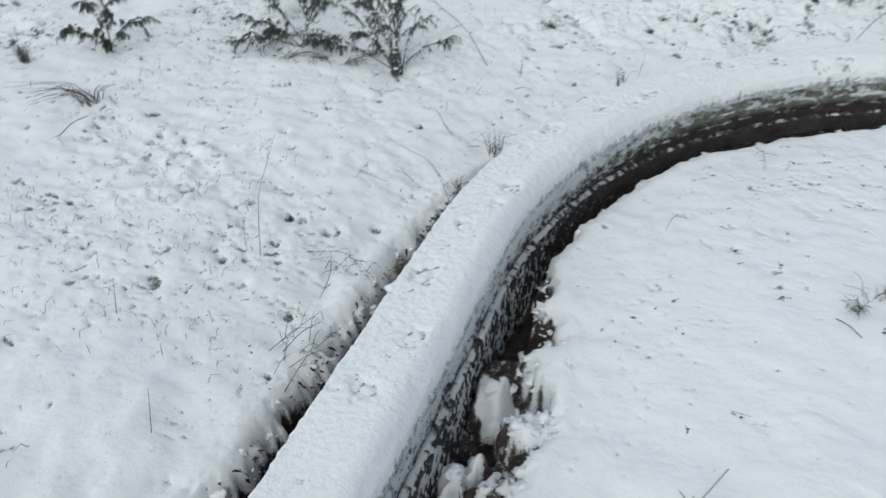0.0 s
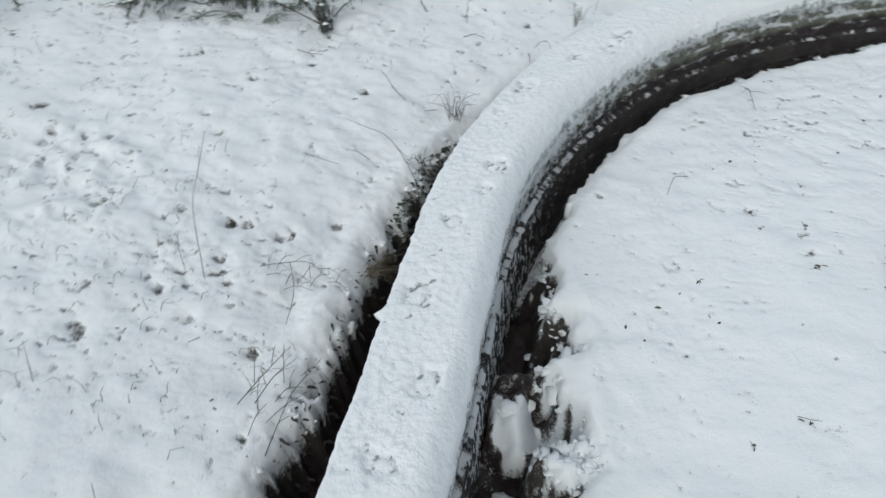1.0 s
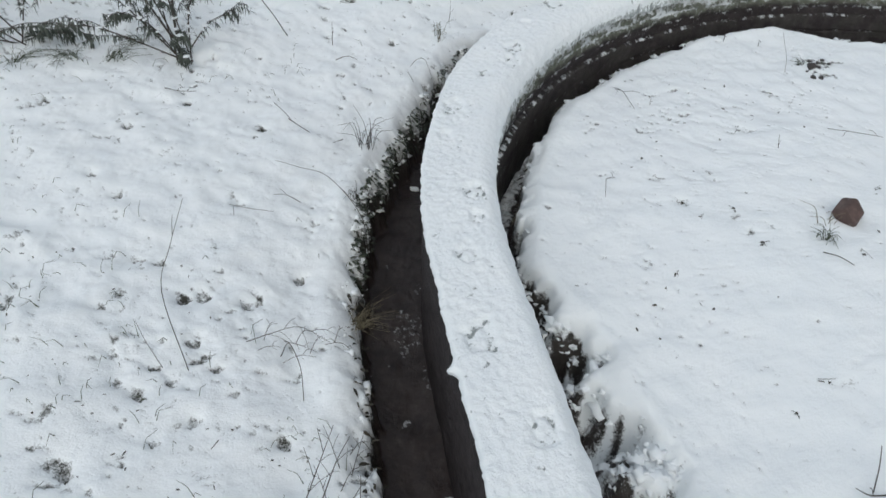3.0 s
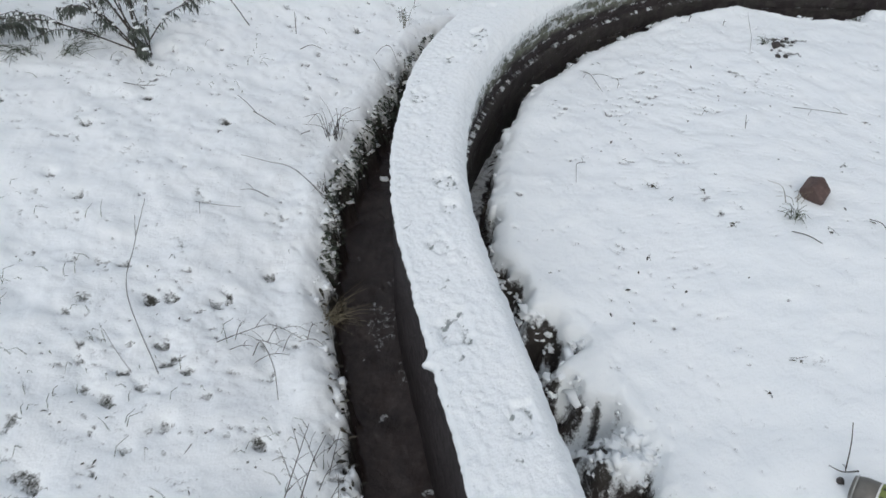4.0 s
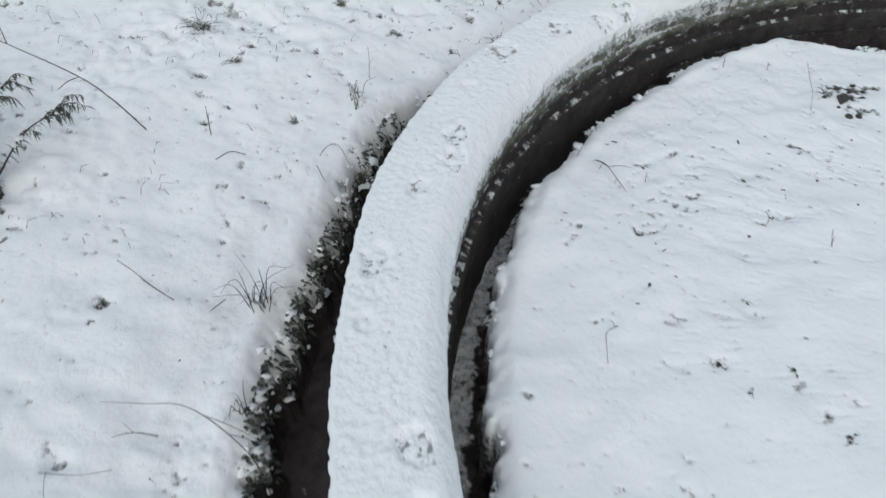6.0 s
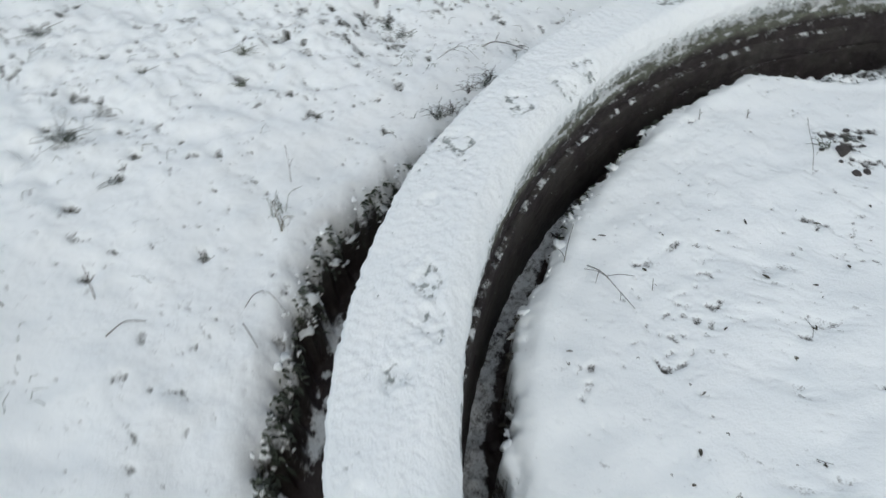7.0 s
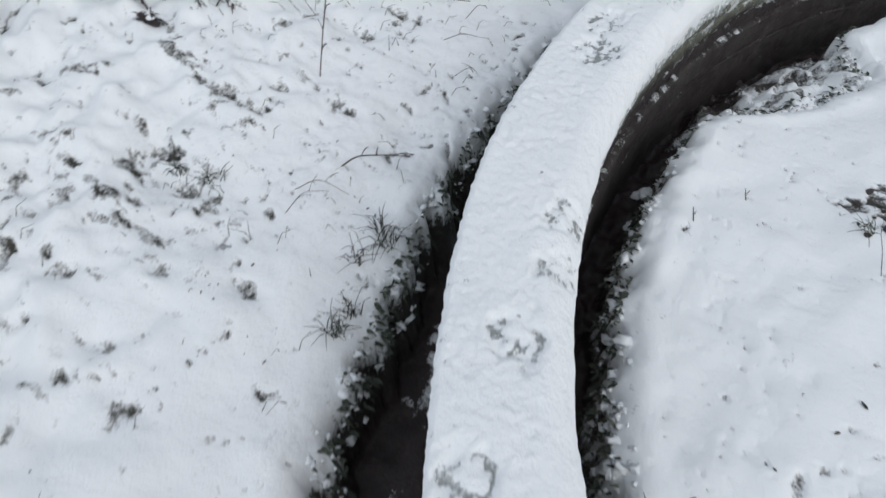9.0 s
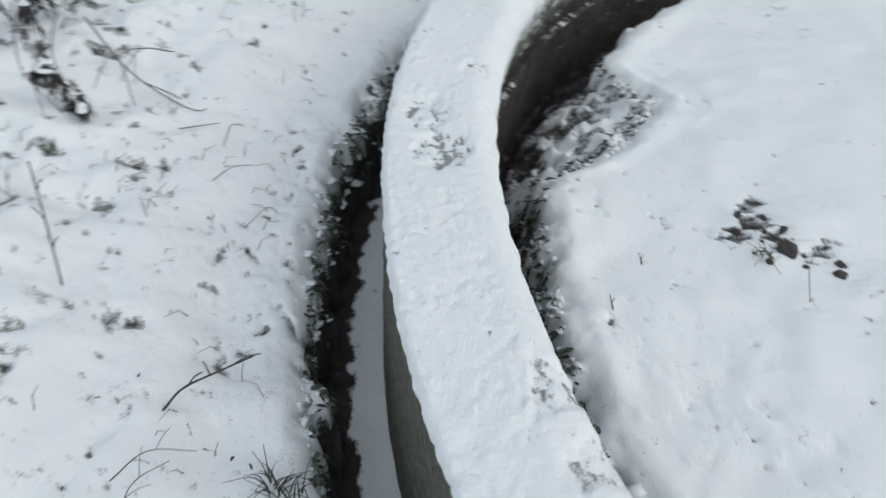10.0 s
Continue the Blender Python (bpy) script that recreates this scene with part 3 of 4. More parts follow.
twig([(-0.23, 1.98, 0.01), (-0.18, 2.04, 0.04), (-0.11, 2.13, 0.05)], 0.0024, 0.001, [(0.2, 0.04, 0.04, 0.02), (0.4, 0.05, -0.04, 0.02), (0.6, 0.03, 0.03, 0.0), (0.7, 0.05, -0.03, 0.01)], "dark branching weed stalk at the edge of the trench")
twig([(-0.19, 1.98, 0.01), (-0.14, 2.03, 0.05), (-0.09, 2.08, 0.07)], 0.0024, 0.001, [(0.5, 0.04, 0.03, 0.01), (0.3, 0.02, -0.04, 0.01)], "dark branching weed stalk at the edge of the trench")
twig([(-0.16, 1.85, 0.0), (-0.13, 1.92, 0.04), (-0.10, 1.99, 0.05)], 0.0020, 0.001, [(0.5, 0.03, 0.04, 0.0)], "dark branching weed stalk at the edge of the trench")
twig([(-1.37, 3.08, 0.01), (-1.345, 3.16, 0.03), (-1.32, 3.24, 0.01)], 0.0035, 0.002)
twig([(-0.35, 2.20, 0.0), (-0.37, 2.17, 0.02)], 0.002, 0.001)
twig([(-0.70, 2.05, 0.0), (-0.72, 2.12, 0.06)], 0.0018, 0.0009, (), STEM)
twig([(-0.45, 1.65, 0.0), (-0.49, 1.76, 0.03)], 0.0018, 0.0009)
twig([(0.36, 3.33, 0.004), (0.31, 3.29, 0.012)], 0.0020, 0.0014)
twig([(0.82, 3.75, 0.01), (0.85, 3.745, 0.04), (0.88, 3.73, 0.04), (0.90, 3.70, 0.0)], 0.0020, 0.001, [(0.4, 0.02, 0.02, 0.0)], "small bent twig at the edge of the trench")
twig([(0.79, 3.71, 0.01), (0.78, 3.63, 0.01)], 0.002, 0.0014)
twig([(0.53, 3.86, 0.005), (0.58, 3.865, 0.012), (0.62, 3.85, 0.004)], 0.0026, 0.0018)
twig([(1.17, 4.08, 0.0), (1.19, 4.11, 0.05), (1.20, 4.13, 0.09)], 0.0016, 0.0009, [(0.3, 0.03, 0.03, 0.0)], STEM)
twig([(2.145, 4.29, 0.0), (2.17, 4.26, 0.03), (2.20, 4.21, 0.035), (2.25, 4.16, 0.02)], 0.0036, 0.0022, [(0.45, 0.02, 0.03, 0.05), (0.6, 0.01, -0.05, -0.02), (0.85, 0.05, 0.02, 0.02)], "curved woody twig rising from the snow with fine shoots")
twig([(2.02, 4.34, 0.005), (2.05, 4.29, 0.03), (2.07, 4.23, 0.01)], 0.0018, 0.0009, [(0.3, 0.02, 0.04, 0.02), (0.6, 0.03, -0.03, 0.02)])
twig([(1.95, 4.32, 0.005), (2.0, 4.30, 0.03), (2.04, 4.26, 0.02)], 0.0016, 0.0008, [(0.3, 0.02, 0.04, 0.02), (0.6, 0.03, -0.03, 0.02)])
twig([(2.41, 4.50, 0.0), (2.46, 4.515, 0.05), (2.53, 4.54, 0.09), (2.58, 4.56, 0.12)], 0.0030, 0.0024, [(0.3, 0.02, 0.02, 0.0), (0.5, 0.03, -0.02, 0.0), (0.7, 0.02, 0.015, 0.0)], "slanting seed stalk with dark buds")
twig([(2.53, 4.87, 0.01), (2.60, 4.79, 0.05), (2.60, 4.67, 0.0)], 0.0034, 0.0016, [(0.5, 0.05, 0.08, 0.0), (0.3, 0.04, -0.05, 0.0)], "arched dark branch bent down into the snow")
twig([(2.68, 4.94, 0.05), (2.68, 4.80, 0.06), (2.63, 4.64, 0.0)], 0.0030, 0.0014, [(0.4, 0.05, 0.04, 0.0)], "arched dark branch bent down into the snow")
twig([(3.19, 4.61, 0.06), (3.05, 4.49, 0.05), (2.99, 4.35, 0.01), (3.05, 4.30, 0.0)], 0.0036, 0.0016, [(0.3, 0.10, 0.05, -0.04), (0.45, 0.12, -0.06, -0.03), (0.2, 0.05, 0.09, -0.03)], "arched dark branch bent down into the snow")
twig([(3.19, 4.42, 0.03), (3.12, 4.48, 0.07), (3.05, 4.52, 0.02)], 0.0026, 0.0014, [(0.4, 0.04, 0.06, -0.03), (0.6, 0.06, -0.04, -0.02)], "arched dark branch bent down into the snow")
twig([(3.14, 4.65, 0.08), (3.02, 4.64, 0.06), (2.91, 4.58, 0.0)], 0.0030, 0.0014, [(0.4, 0.04, 0.06, -0.03)], "arched dark branch bent down into the snow")
twig([(3.16, 4.75, 0.08), (2.96, 4.69, 0.07), (2.90, 4.61, 0.0)], 0.0030, 0.0014, [(0.6, 0.06, -0.04, -0.02), (0.7, 0.05, 0.04, -0.02)], "arched dark branch bent down into the snow")
twig([(2.90, 4.37, 0.01), (2.94, 4.29, 0.012)], 0.0022, 0.0016)
twig([(2.86, 4.27, 0.006), (2.93, 4.26, 0.02), (2.95, 4.24, 0.012)], 0.0020, 0.0012, [(0.8, 0.01, 0.03, 0.01)])
twig([(2.72, 4.28, 0.008), (2.76, 4.24, 0.02), (2.78, 4.20, 0.008)], 0.0018, 0.001, [(0.5, 0.01, 0.03, 0.01)])
twig([(2.60, 4.20, 0.008), (2.62, 4.16, 0.035), (2.64, 4.14, 0.008)], 0.0014, 0.0008, [(0.5, 0.01, 0.03, 0.01)])
twig([(0.39, 4.06, 0.0), (0.33, 4.07, 0.10), (0.267, 4.102, 0.17), (0.147, 4.289, 0.20), (0.05, 4.40, 0.22)], 0.0036, 0.0020, [(0.5, 0.06, -0.04, -0.05), (0.1, -0.02, 0.03, -0.01), (0.8, 0.06, 0.05, 0.02)], "long dark branch arching down to the snow")
twig([(-0.17, 3.72, 0.006), (-0.12, 3.70, 0.016), (-0.07, 3.68, 0.01)], 0.0026, 0.0014, [(0.4, 0.02, -0.03, 0.0), (0.7, 0.02, -0.03, 0.0)])
for k in range(9):
    ax, ay, turn, reach = -0.20 + 0.024 * k, 2.43 + 0.045 * math.sin(k * 2.3), 0.9 * math.sin(k * 1.7), 0.06 + 0.012 * (k % 4)
    twig([(ax, ay, 0.004), (ax + reach * 0.5 * math.cos(turn), ay + reach * 0.5 * math.sin(turn), 0.018 + 0.006 * (k % 3)), (ax + reach * math.cos(turn), ay + reach * math.sin(turn), 0.008)], 0.0016, 0.0007,
         [(0.4, 0.02, 0.02, 0.0), (0.6, 0.02, -0.02, 0.004)], "thin dark twig in a tangle by the trench")
for k in range(7):
    ax, ay, turn, reach = -0.20 + 0.018 * k, 1.90 + 0.03 * k + 0.03 * math.sin(k * 2.1), 1.0 + 0.6 * math.sin(k * 1.9), 0.08 + 0.02 * (k % 3)
    twig([(ax, ay, 0.002), (ax + reach * 0.5 * math.cos(turn), ay + reach * 0.5 * math.sin(turn), 0.03), (ax + reach * math.cos(turn), ay + reach * math.sin(turn), 0.03 + 0.008 * (k % 3))], 0.0017, 0.0007,
         [(0.4, 0.02, 0.025, 0.01), (0.6, 0.02, -0.02, 0.008)], "thin dark weed stalk at the edge of the trench")
# inner side
twig([(1.57, 3.308, 0.012), (1.555, 3.25, 0.03), (1.54, 3.18, 0.022), (1.531, 3.128, 0.008)], 0.0024, 0.0012, [(0.45, 0.05, -0.05, 0.02), (0.4, -0.05, 0.03, -0.005), (0.7, 0.03, 0.03, 0.02), (0.3, 0.03, 0.035, -0.01)], "small forked dry twig lying on smooth snow")
twig([(1.53, 3.355, 0.01), (1.60, 3.40, 0.02), (1.67, 3.44, 0.02)], 0.0018, 0.0012, [(0.1, 0.03, -0.02, 0.0)])
twig([(1.62, 3.14, 0.0), (1.63, 3.15, 0.03)], 0.0018, 0.001, [(0.5, 0.0, 0.02, 0.0)])
twig([(2.326, 3.097, 0.0), (2.335, 3.12, 0.06), (2.325, 3.145, 0.12), (2.312, 3.158, 0.175)], 0.0014, 0.0009, (), STEM)
twig([(2.345, 3.49, 0.0), (2.355, 3.50, 0.03)], 0.0026, 0.0014, [(0.5, 0.0, 0.02, 0.01)])
twig([(2.47, 3.39, 0.0), (2.48, 3.40, 0.025)], 0.0026, 0.0014, [(0.5, 0.0, 0.02, 0.01)])
twig([(1.13, 2.73, 0.01), (1.085, 2.72, 0.025), (1.06, 2.69, 0.02), (1.04, 2.66, 0.004)], 0.0018, 0.001, [(0.1, 0.0, 0.02, 0.01)])
twig([(1.41, 2.10, 0.012), (1.43, 2.06, 0.015), (1.45, 2.02, 0.006)], 0.0030, 0.002)
twig([(1.68, 2.03, 0.012), (1.68, 1.99, 0.02), (1.65, 1.93, 0.006)], 0.0028, 0.002)
twig([(1.78, 2.62, 0.0), (1.79, 2.64, 0.04)], 0.0020, 0.0012, [(0.3, 0.02, 0.02, 0.0)])
twig([(2.04, 2.63, 0.012), (2.10, 2.57, 0.016), (2.19, 2.50, 0.01)], 0.0020, 0.0014, [(0.4, -0.02, 0.05, 0.0), (0.9, -0.02, -0.04, 0.0)])
twig([(0.89, 1.49, 0.005), (0.93, 1.52, 0.03), (0.965, 1.55, 0.05)], 0.0024, 0.0016, (), STEM)
twig([(0.90, 1.47, 0.015), (0.865, 1.485, 0.02), (0.85, 1.51, 0.025)], 0.0030, 0.0016, [(0.4, 0.0, 0.02, 0.0)], "crooked dark twig beside the discarded can")
# straws and sticks in the trenches
for (a, b, ha, hb) in (((1.20, 3.72), (1.28, 3.76), -0.02, 0.0), ((0.99, 3.60), (1.04, 3.70), 0.0, 0.01)):
    twig([(a[0], a[1], 0.01 + ha), (b[0], b[1], 0.015 + hb)], 0.0022, 0.0015, (), "pale straw lying in the trench", dry_mat, "straw")


def tuft(x, y, count, height, spread, mat, label, lean=(0, 0), name="grass_tuft", width=0.0025):
    """A tuft: bent blades from one foot."""
    ob = tagged(new(name), label, "grass")
    ob.location = on_ground(x, y, -0.004)
    for i in range(count):
        a, k = random.uniform(0, 2 * math.pi), random.uniform(0.4, 1)
        foot = Vector((random.uniform(-1, 1), random.uniform(-1, 1), 0)) * spread * 0.35
        out = Vector((math.cos(a), math.sin(a), 0)) * spread * random.uniform(0.2, 1.2) + Vector((lean[0], lean[1], 0)) * k
        bm = bmesh.new()
        tube(bm, curve_points([foot, foot + out * 0.35 + Vector((0, 0, height * k * 0.75)), foot + out + Vector((0, 0, height * k * random.uniform(0.5, 1.1)))], 4), width * 0.5, width * 0.18, 4)
        part("blade", bm, mat, ob)
    return ob


tuft(0.43, 3.28, 20, 0.14, 0.09, twig_mat, "sparse tuft of upright dark dry grass in snow")
tuft(0.28, 3.00, 9, 0.07, 0.05, twig_mat, "small tangle of dark stalks over the trench")
tuft(1.04, 3.93, 7, 0.09, 0.05, dry_mat, "sparse tuft of upright dry grass in snow")
tuft(1.07, 4.00, 10, 0.08, 0.06, green_mat, "small sprig of frosted green grass in snow")
tuft(0.08, 2.50, 60, 0.05, 0.07, dry_mat, "tuft of straw-coloured grass hanging over the trench", (0.08, -0.01), width=0.0017)
tuft(-1.38, 3.40, 26, 0.15, 0.10, twig_mat, "bowed wiry clump of fine dry grass", (-0.26, -0.10), width=0.0028)
tuft(-1.36, 3.42, 16, 0.08, 0.08, twig_mat, "low tangle of dark dry stalks in snow", (0.03, 0), width=0.003)
tuft(1.49, 2.16, 26, 0.05, 0.05, green_mat, "small green grass tuft beside the brown stone", (-0.02, -0.01))
tuft(1.55, 2.20, 6, 0.06, 0.08, dry_mat, "pale grass stalks bent over the brown stone")
tuft(1.74, 4.08, 30, 0.05, 0.05, leaf_mat, "dark snow-laden weed tuft at the trench edge")
tuft(1.98, 4.09, 30, 0.05, 0.06, leaf_mat, "dark snow-laden weed tuft at the trench edge")
tuft(1.92, 4.13, 18, 0.04, 0.05, twig_mat, "dark tangle of dead stalks at the trench edge")
tuft(2.01, 4.11, 18, 0.05, 0.05, twig_mat, "dark tangle of dead stalks at the trench edge")
tuft(1.79, 4.07, 20, 0.04, 0.05, twig_mat, "dark tangle of dead stalks at the trench edge")
tuft(1.30, 4.55, 26, 0.03, 0.03, green_mat, "low dark green grass tuft in snow")
tuft(1.40, 4.69, 22, 0.05, 0.05, green_mat, "low dark green grass tuft in snow")
tuft(0.74, 4.58, 34, 0.04, 0.08, leaf_mat, "low dark weed tuft in snow")
tuft(1.98, 5.31, 190, 0.055, 0.085, dry_mat, "tawny tussock of dead grass")
tuft(0.84, 3.97, 12, 0.025, 0.05, leaf_mat, "small dark weed in snow")
tuft(0.77, 4.34, 12, 0.025, 0.05, leaf_mat, "small dark weed in snow")
tuft(1.08, 4.77, 14, 0.03, 0.05, leaf_mat, "small dark weed in snow")
tuft(0.91, 5.20, 24, 0.03, 0.08, leaf_mat, "low dark weed tuft in snow")
tuft(1.95, 4.60, 20, 0.03, 0.05, leaf_mat, "low dark weed tuft in snow")
tuft(1.96, 4.52, 16, 0.03, 0.05, leaf_mat, "low dark weed tuft in snow")
tuft(0.08, 3.42, 12, 0.02, 0.02, litter_mat, "small dark weed in snow")
tuft(2.45, 3.13, 18, 0.03, 0.05, green_mat, "green weeds round the earth clods")
tuft(2.55, 3.10, 16, 0.025, 0.05, leaf_mat, "green weeds round the earth clods")
tuft(-1.95, 3.89, 60, 0.13, 0.06, twig_mat, "dark withered weed clump")


for gx0, gy0, lx in ((-0.45, 4.02, -0.06), (-0.62, 4.06, 0.05), (-0.30, 4.00, 0.06), (-0.80, 4.34, 0.04), (-0.95, 4.22, -0.05), (-0.20, 4.12, -0.06)):
    tuft(gx0, gy0, 34, 0.05, 0.09, green_mat, "limp green grass under the shrub, half snowed over", (lx, -0.03), width=0.0022)


# ---------------------------------------------------------------- shrubs
def shrub(x, y, stems, label, leaf_size=0.021, thick=0.0032, side=7, foliage=None):
    """Leaning stems with side branches and narrow hanging leaves. stems: (end x, end y, end height, leaves)."""
    ob = tagged(new("shrub"), label, "shrub")
    foot = on_ground(x, y, -0.01)
    ob.location = foot
    for ex, ey, eh, count in stems:
        end = on_ground(ex, ey, eh) - foot
        mid = end * 0.5 + Vector((random.uniform(-0.03, 0.03), random.uniform(-0.03, 0.03), 0.08 * end.length + 0.22 * max(0, end.z)))
        line = curve_points([Vector((random.uniform(-0.03, 0.03), random.uniform(-0.03, 0.03), 0)), mid, end], 9)
        bm = bmesh.new()
        tube(bm, line, thick, thick * 0.3)
        limbs = [(line, 0.25)]
        for i in range(side):
            k = random.randint(4, len(line) - 3)
            way = (line[k + 1] - line[k]).normalized() + Vector((random.uniform(-1, 1), random.uniform(-1, 1), random.uniform(-0.5, 0.4))) * 0.9
            tip = line[k] + way.normalized() * end.length * random.uniform(0.18, 0.38)
            limb = curve_points([line[k], line[k].lerp(tip, 0.5) + Vector((0, 0, 0.015)), tip - Vector((0, 0, 0.02))], 5)
            tube(bm, limb, thick * 0.5, thick * 0.2, 4)
            limbs.append((limb, 0.1))
        stem = part("stem", bm, twig_mat, ob)
        bm = bmesh.new()
        for i in range(int(count * 5.0)):
            limb, low = random.choice(limbs + limbs[:1])
            t = random.uniform(low, 1.0)
            k = min(int(t * (len(limb) - 1)), len(limb) - 2)
            root = limb[k].lerp(limb[k + 1], random.random())
            way = (limb[k + 1] - limb[k]).normalized() * 0.4 + Vector((random.uniform(-0.7, 0.7), random.uniform(-0.7, 0.7), random.uniform(-1.1, 0.2)))
            leaf(bm, root, way, leaf_size * random.uniform(0.5, 1.3), leaf_size * random.uniform(0.14, 0.27), random.uniform(0.2, 1.0))
        tagged(part("leaves", bm, foliage or frosted_mat, stem), kind="stuff")
        # snow that lies along the stem
        bm = bmesh.new()
        for i in range(5):
            q = random.choice(line[3:])
            bmesh.ops.create_icosphere(bm, subdivisions=1, radius=1, matrix=Matrix.Translation(q + Vector((0, 0, 0.004))) @ Matrix.Diagonal((random.uniform(0.006, 0.016), random.uniform(0.006, 0.016), random.uniform(0.003, 0.007), 1)))
        tagged(part("snow", bm, snow_mat, stem, "small pads of snow on the stem"), kind="stuff")
    return ob


shrub(-0.06, 3.93, [(-0.055, 3.86, 0.06, 90), (-0.04, 3.90, 0.12, 60), (-0.08, 4.12, 0.26, 70), (-0.04, 4.20, 0.34, 70), (0.03, 4.30, 0.30, 60), (-0.30, 4.22, 0.28, 110), (-0.50, 4.24, 0.22, 110), (-0.66, 4.14, 0.10, 90), (-0.30, 4.06, 0.14, 90), (-0.22, 4.28, 0.30, 80), (0.10, 4.10, 0.20, 40), (0.20, 4.10, 0.08, 40), (-0.12, 4.40, 0.36, 70), (-0.40, 4.40, 0.30, 80)],
      "dark-leaved straggling shrub bent down by snow")
shrub(-0.60, 4.20, [(-0.80, 4.20, 0.08, 90), (-0.92, 4.30, 0.10, 90), (-0.80, 4.42, 0.20, 110), (-0.52, 4.46, 0.20, 90), (-0.44, 4.12, 0.05, 80), (-0.98, 4.12, 0.06, 70), (-0.34, 4.10, 0.04, 60)],
      "low dark-leaved shrub lying in the snow")
shrub(-0.68, 4.72, [(-0.86, 4.86, 0.30, 170), (-0.66, 4.95, 0.34, 170), (-0.52, 4.82, 0.26, 150), (-0.95, 4.70, 0.18, 140), (-0.62, 4.60, 0.16, 150), (-0.80, 4.60, 0.14, 130)],
      "dense dark green bush with snow at its foot")
shrub(-1.58, 4.04, [(-1.72, 4.18, 0.20, 130), (-1.52, 4.22, 0.24, 130), (-1.38, 4.12, 0.14, 110), (-1.78, 4.05, 0.10, 100), (-1.56, 3.98, 0.12, 130), (-1.66, 4.30, 0.28, 130)],
      "small brownish-green bush in the snow")
shrub(2.58, 5.25, [(2.53, 5.02, 0.10, 40), (2.47, 4.80, 0.0, 40), (2.68, 5.05, 0.16, 60), (2.85, 5.15, 0.2, 60), (2.42, 5.22, 0.2, 60)],
      "dark withered shrub bent down into the snow", 0.026, foliage=withered_mat)
shrub(3.28, 4.80, [(3.10, 4.70, 0.10, 40), (3.05, 4.82, 0.12, 40), (3.30, 4.62, 0.10, 30), (3.42, 4.70, 0.16, 40)],
      "dark withered shrub bent down into the snow", 0.024, foliage=withered_mat)
shrub(2.13, 5.36, [(2.13, 5.40, 0.14, 60), (2.18, 5.36, 0.08, 50)], "small dark withered plant standing in the snow", 0.026, side=3, foliage=withered_mat)
shrub(2.17, 5.55, [(2.16, 5.58, 0.14, 50), (2.20, 5.54, 0.10, 40)], "small dark withered plant standing in the snow", 0.026, side=3, foliage=withered_mat)
shrub(2.34, 5.00, [(2.33, 4.92, 0.02, 60), (2.40, 5.06, 0.06, 50)], "low dark withered plant in the snow", 0.022, side=2, foliage=withered_mat)
shrub(2.93, 4.60, [(2.88, 4.56, 0.03, 50), (2.92, 4.66, 0.08, 50)], "low dark withered plant in the snow", 0.022, side=2, foliage=withered_mat)


# ---------------------------------------------------------------- stones, clods, can
def lump(name, x, y, size, squash, mat, label, category, seed, sink=0.3, turn=0.0, facets=0.25, rough=0.08, smooth=False):
    """A stone or clod: a ball cut by a few flat planes."""
    bm = bmesh.new()
    bmesh.ops.create_icosphere(bm, subdivisions=3, radius=1)
    r = random.Random(seed)
    cuts = [Vector((r.uniform(-1, 1), r.uniform(-1, 1), r.uniform(-0.4, 1))).normalized() for _ in range(9)]
    for v in bm.verts:
        for c in cuts:
            over = v.co.dot(c) - (1 - facets)
            if over > 0:
                v.co -= c * over * 0.9
        v.co *= 1 + rough * noise.noise(v.co * 1.9 + Vector((seed, 0, 0))) + 0.6 * rough * noise.noise(v.co * 4.6 + Vector((0, seed, 0)))
        v.co = Vector((v.co.x * size, v.co.y * size * squash[0], v.co.z * size * squash[1]))
    ob = tagged(part(name, bm, mat, smooth=smooth), label, category)
    ob.location, ob.rotation_euler = on_ground(x, y, size * squash[1] * (1 - 2 * sink)), (0.1, 0.05, turn)
    return ob


def angular(name, x, y, size, squash, mat, label, category, seed, sink, turn, corners=13):
    """A broken stone: flat faces, blunted edges."""
    r = random.Random(seed)
    bm = bmesh.new()
    for k in range(corners):
        a, h = k * 2.399 + r.uniform(-0.3, 0.3), 1 - 2 * (k + 0.5) / corners
        w = math.sqrt(1 - h * h)
        bm.verts.new((w * math.cos(a) * size * r.uniform(0.75, 1.15), w * math.sin(a) * size * squash[0] * r.uniform(0.75, 1.15), h * size * squash[1]))
    bmesh.ops.convex_hull(bm, input=bm.verts)
    bmesh.ops.bevel(bm, geom=bm.edges[:], offset=size * 0.06, segments=1, affect="EDGES")
    ob = tagged(part(name, bm, mat, smooth=False), label, category)
    ob.location, ob.rotation_euler = on_ground(x, y, size * squash[1] * (1 - 2 * sink)), (0.12, 0.05, turn)
    return ob


angular("stone", 1.638, 2.203, 0.066, (0.8, 0.7), stone_mat, "bare reddish-brown angular stone in the snow", "stone", 3, 0.24, 0.6, 10)
angular("earth_clod", 2.47, 3.08, 0.030, (0.8, 0.6), clod_mat, "dark wet clod of earth on the snow", "earth clod", 5, 0.42, 0.2, 16)
angular("earth_clod", 2.39, 3.00, 0.019, (0.8, 0.6), clod_mat, "small dark clod of earth on the snow", "earth clod", 6, 0.42, 1.2, 12)
angular("earth_clod", 2.42, 2.985, 0.015, (0.9, 0.6), clod_mat, "small dark clod of earth on the snow", "earth clod", 8, 0.42, 0.7, 12)
lump("earth_clod", 2.56, 3.12, 0.011, (1.4, 0.5), clod_mat, "small dark clod of earth on the snow", "earth clod", 9, 0.3, 0.4, 0.2, 0.3)
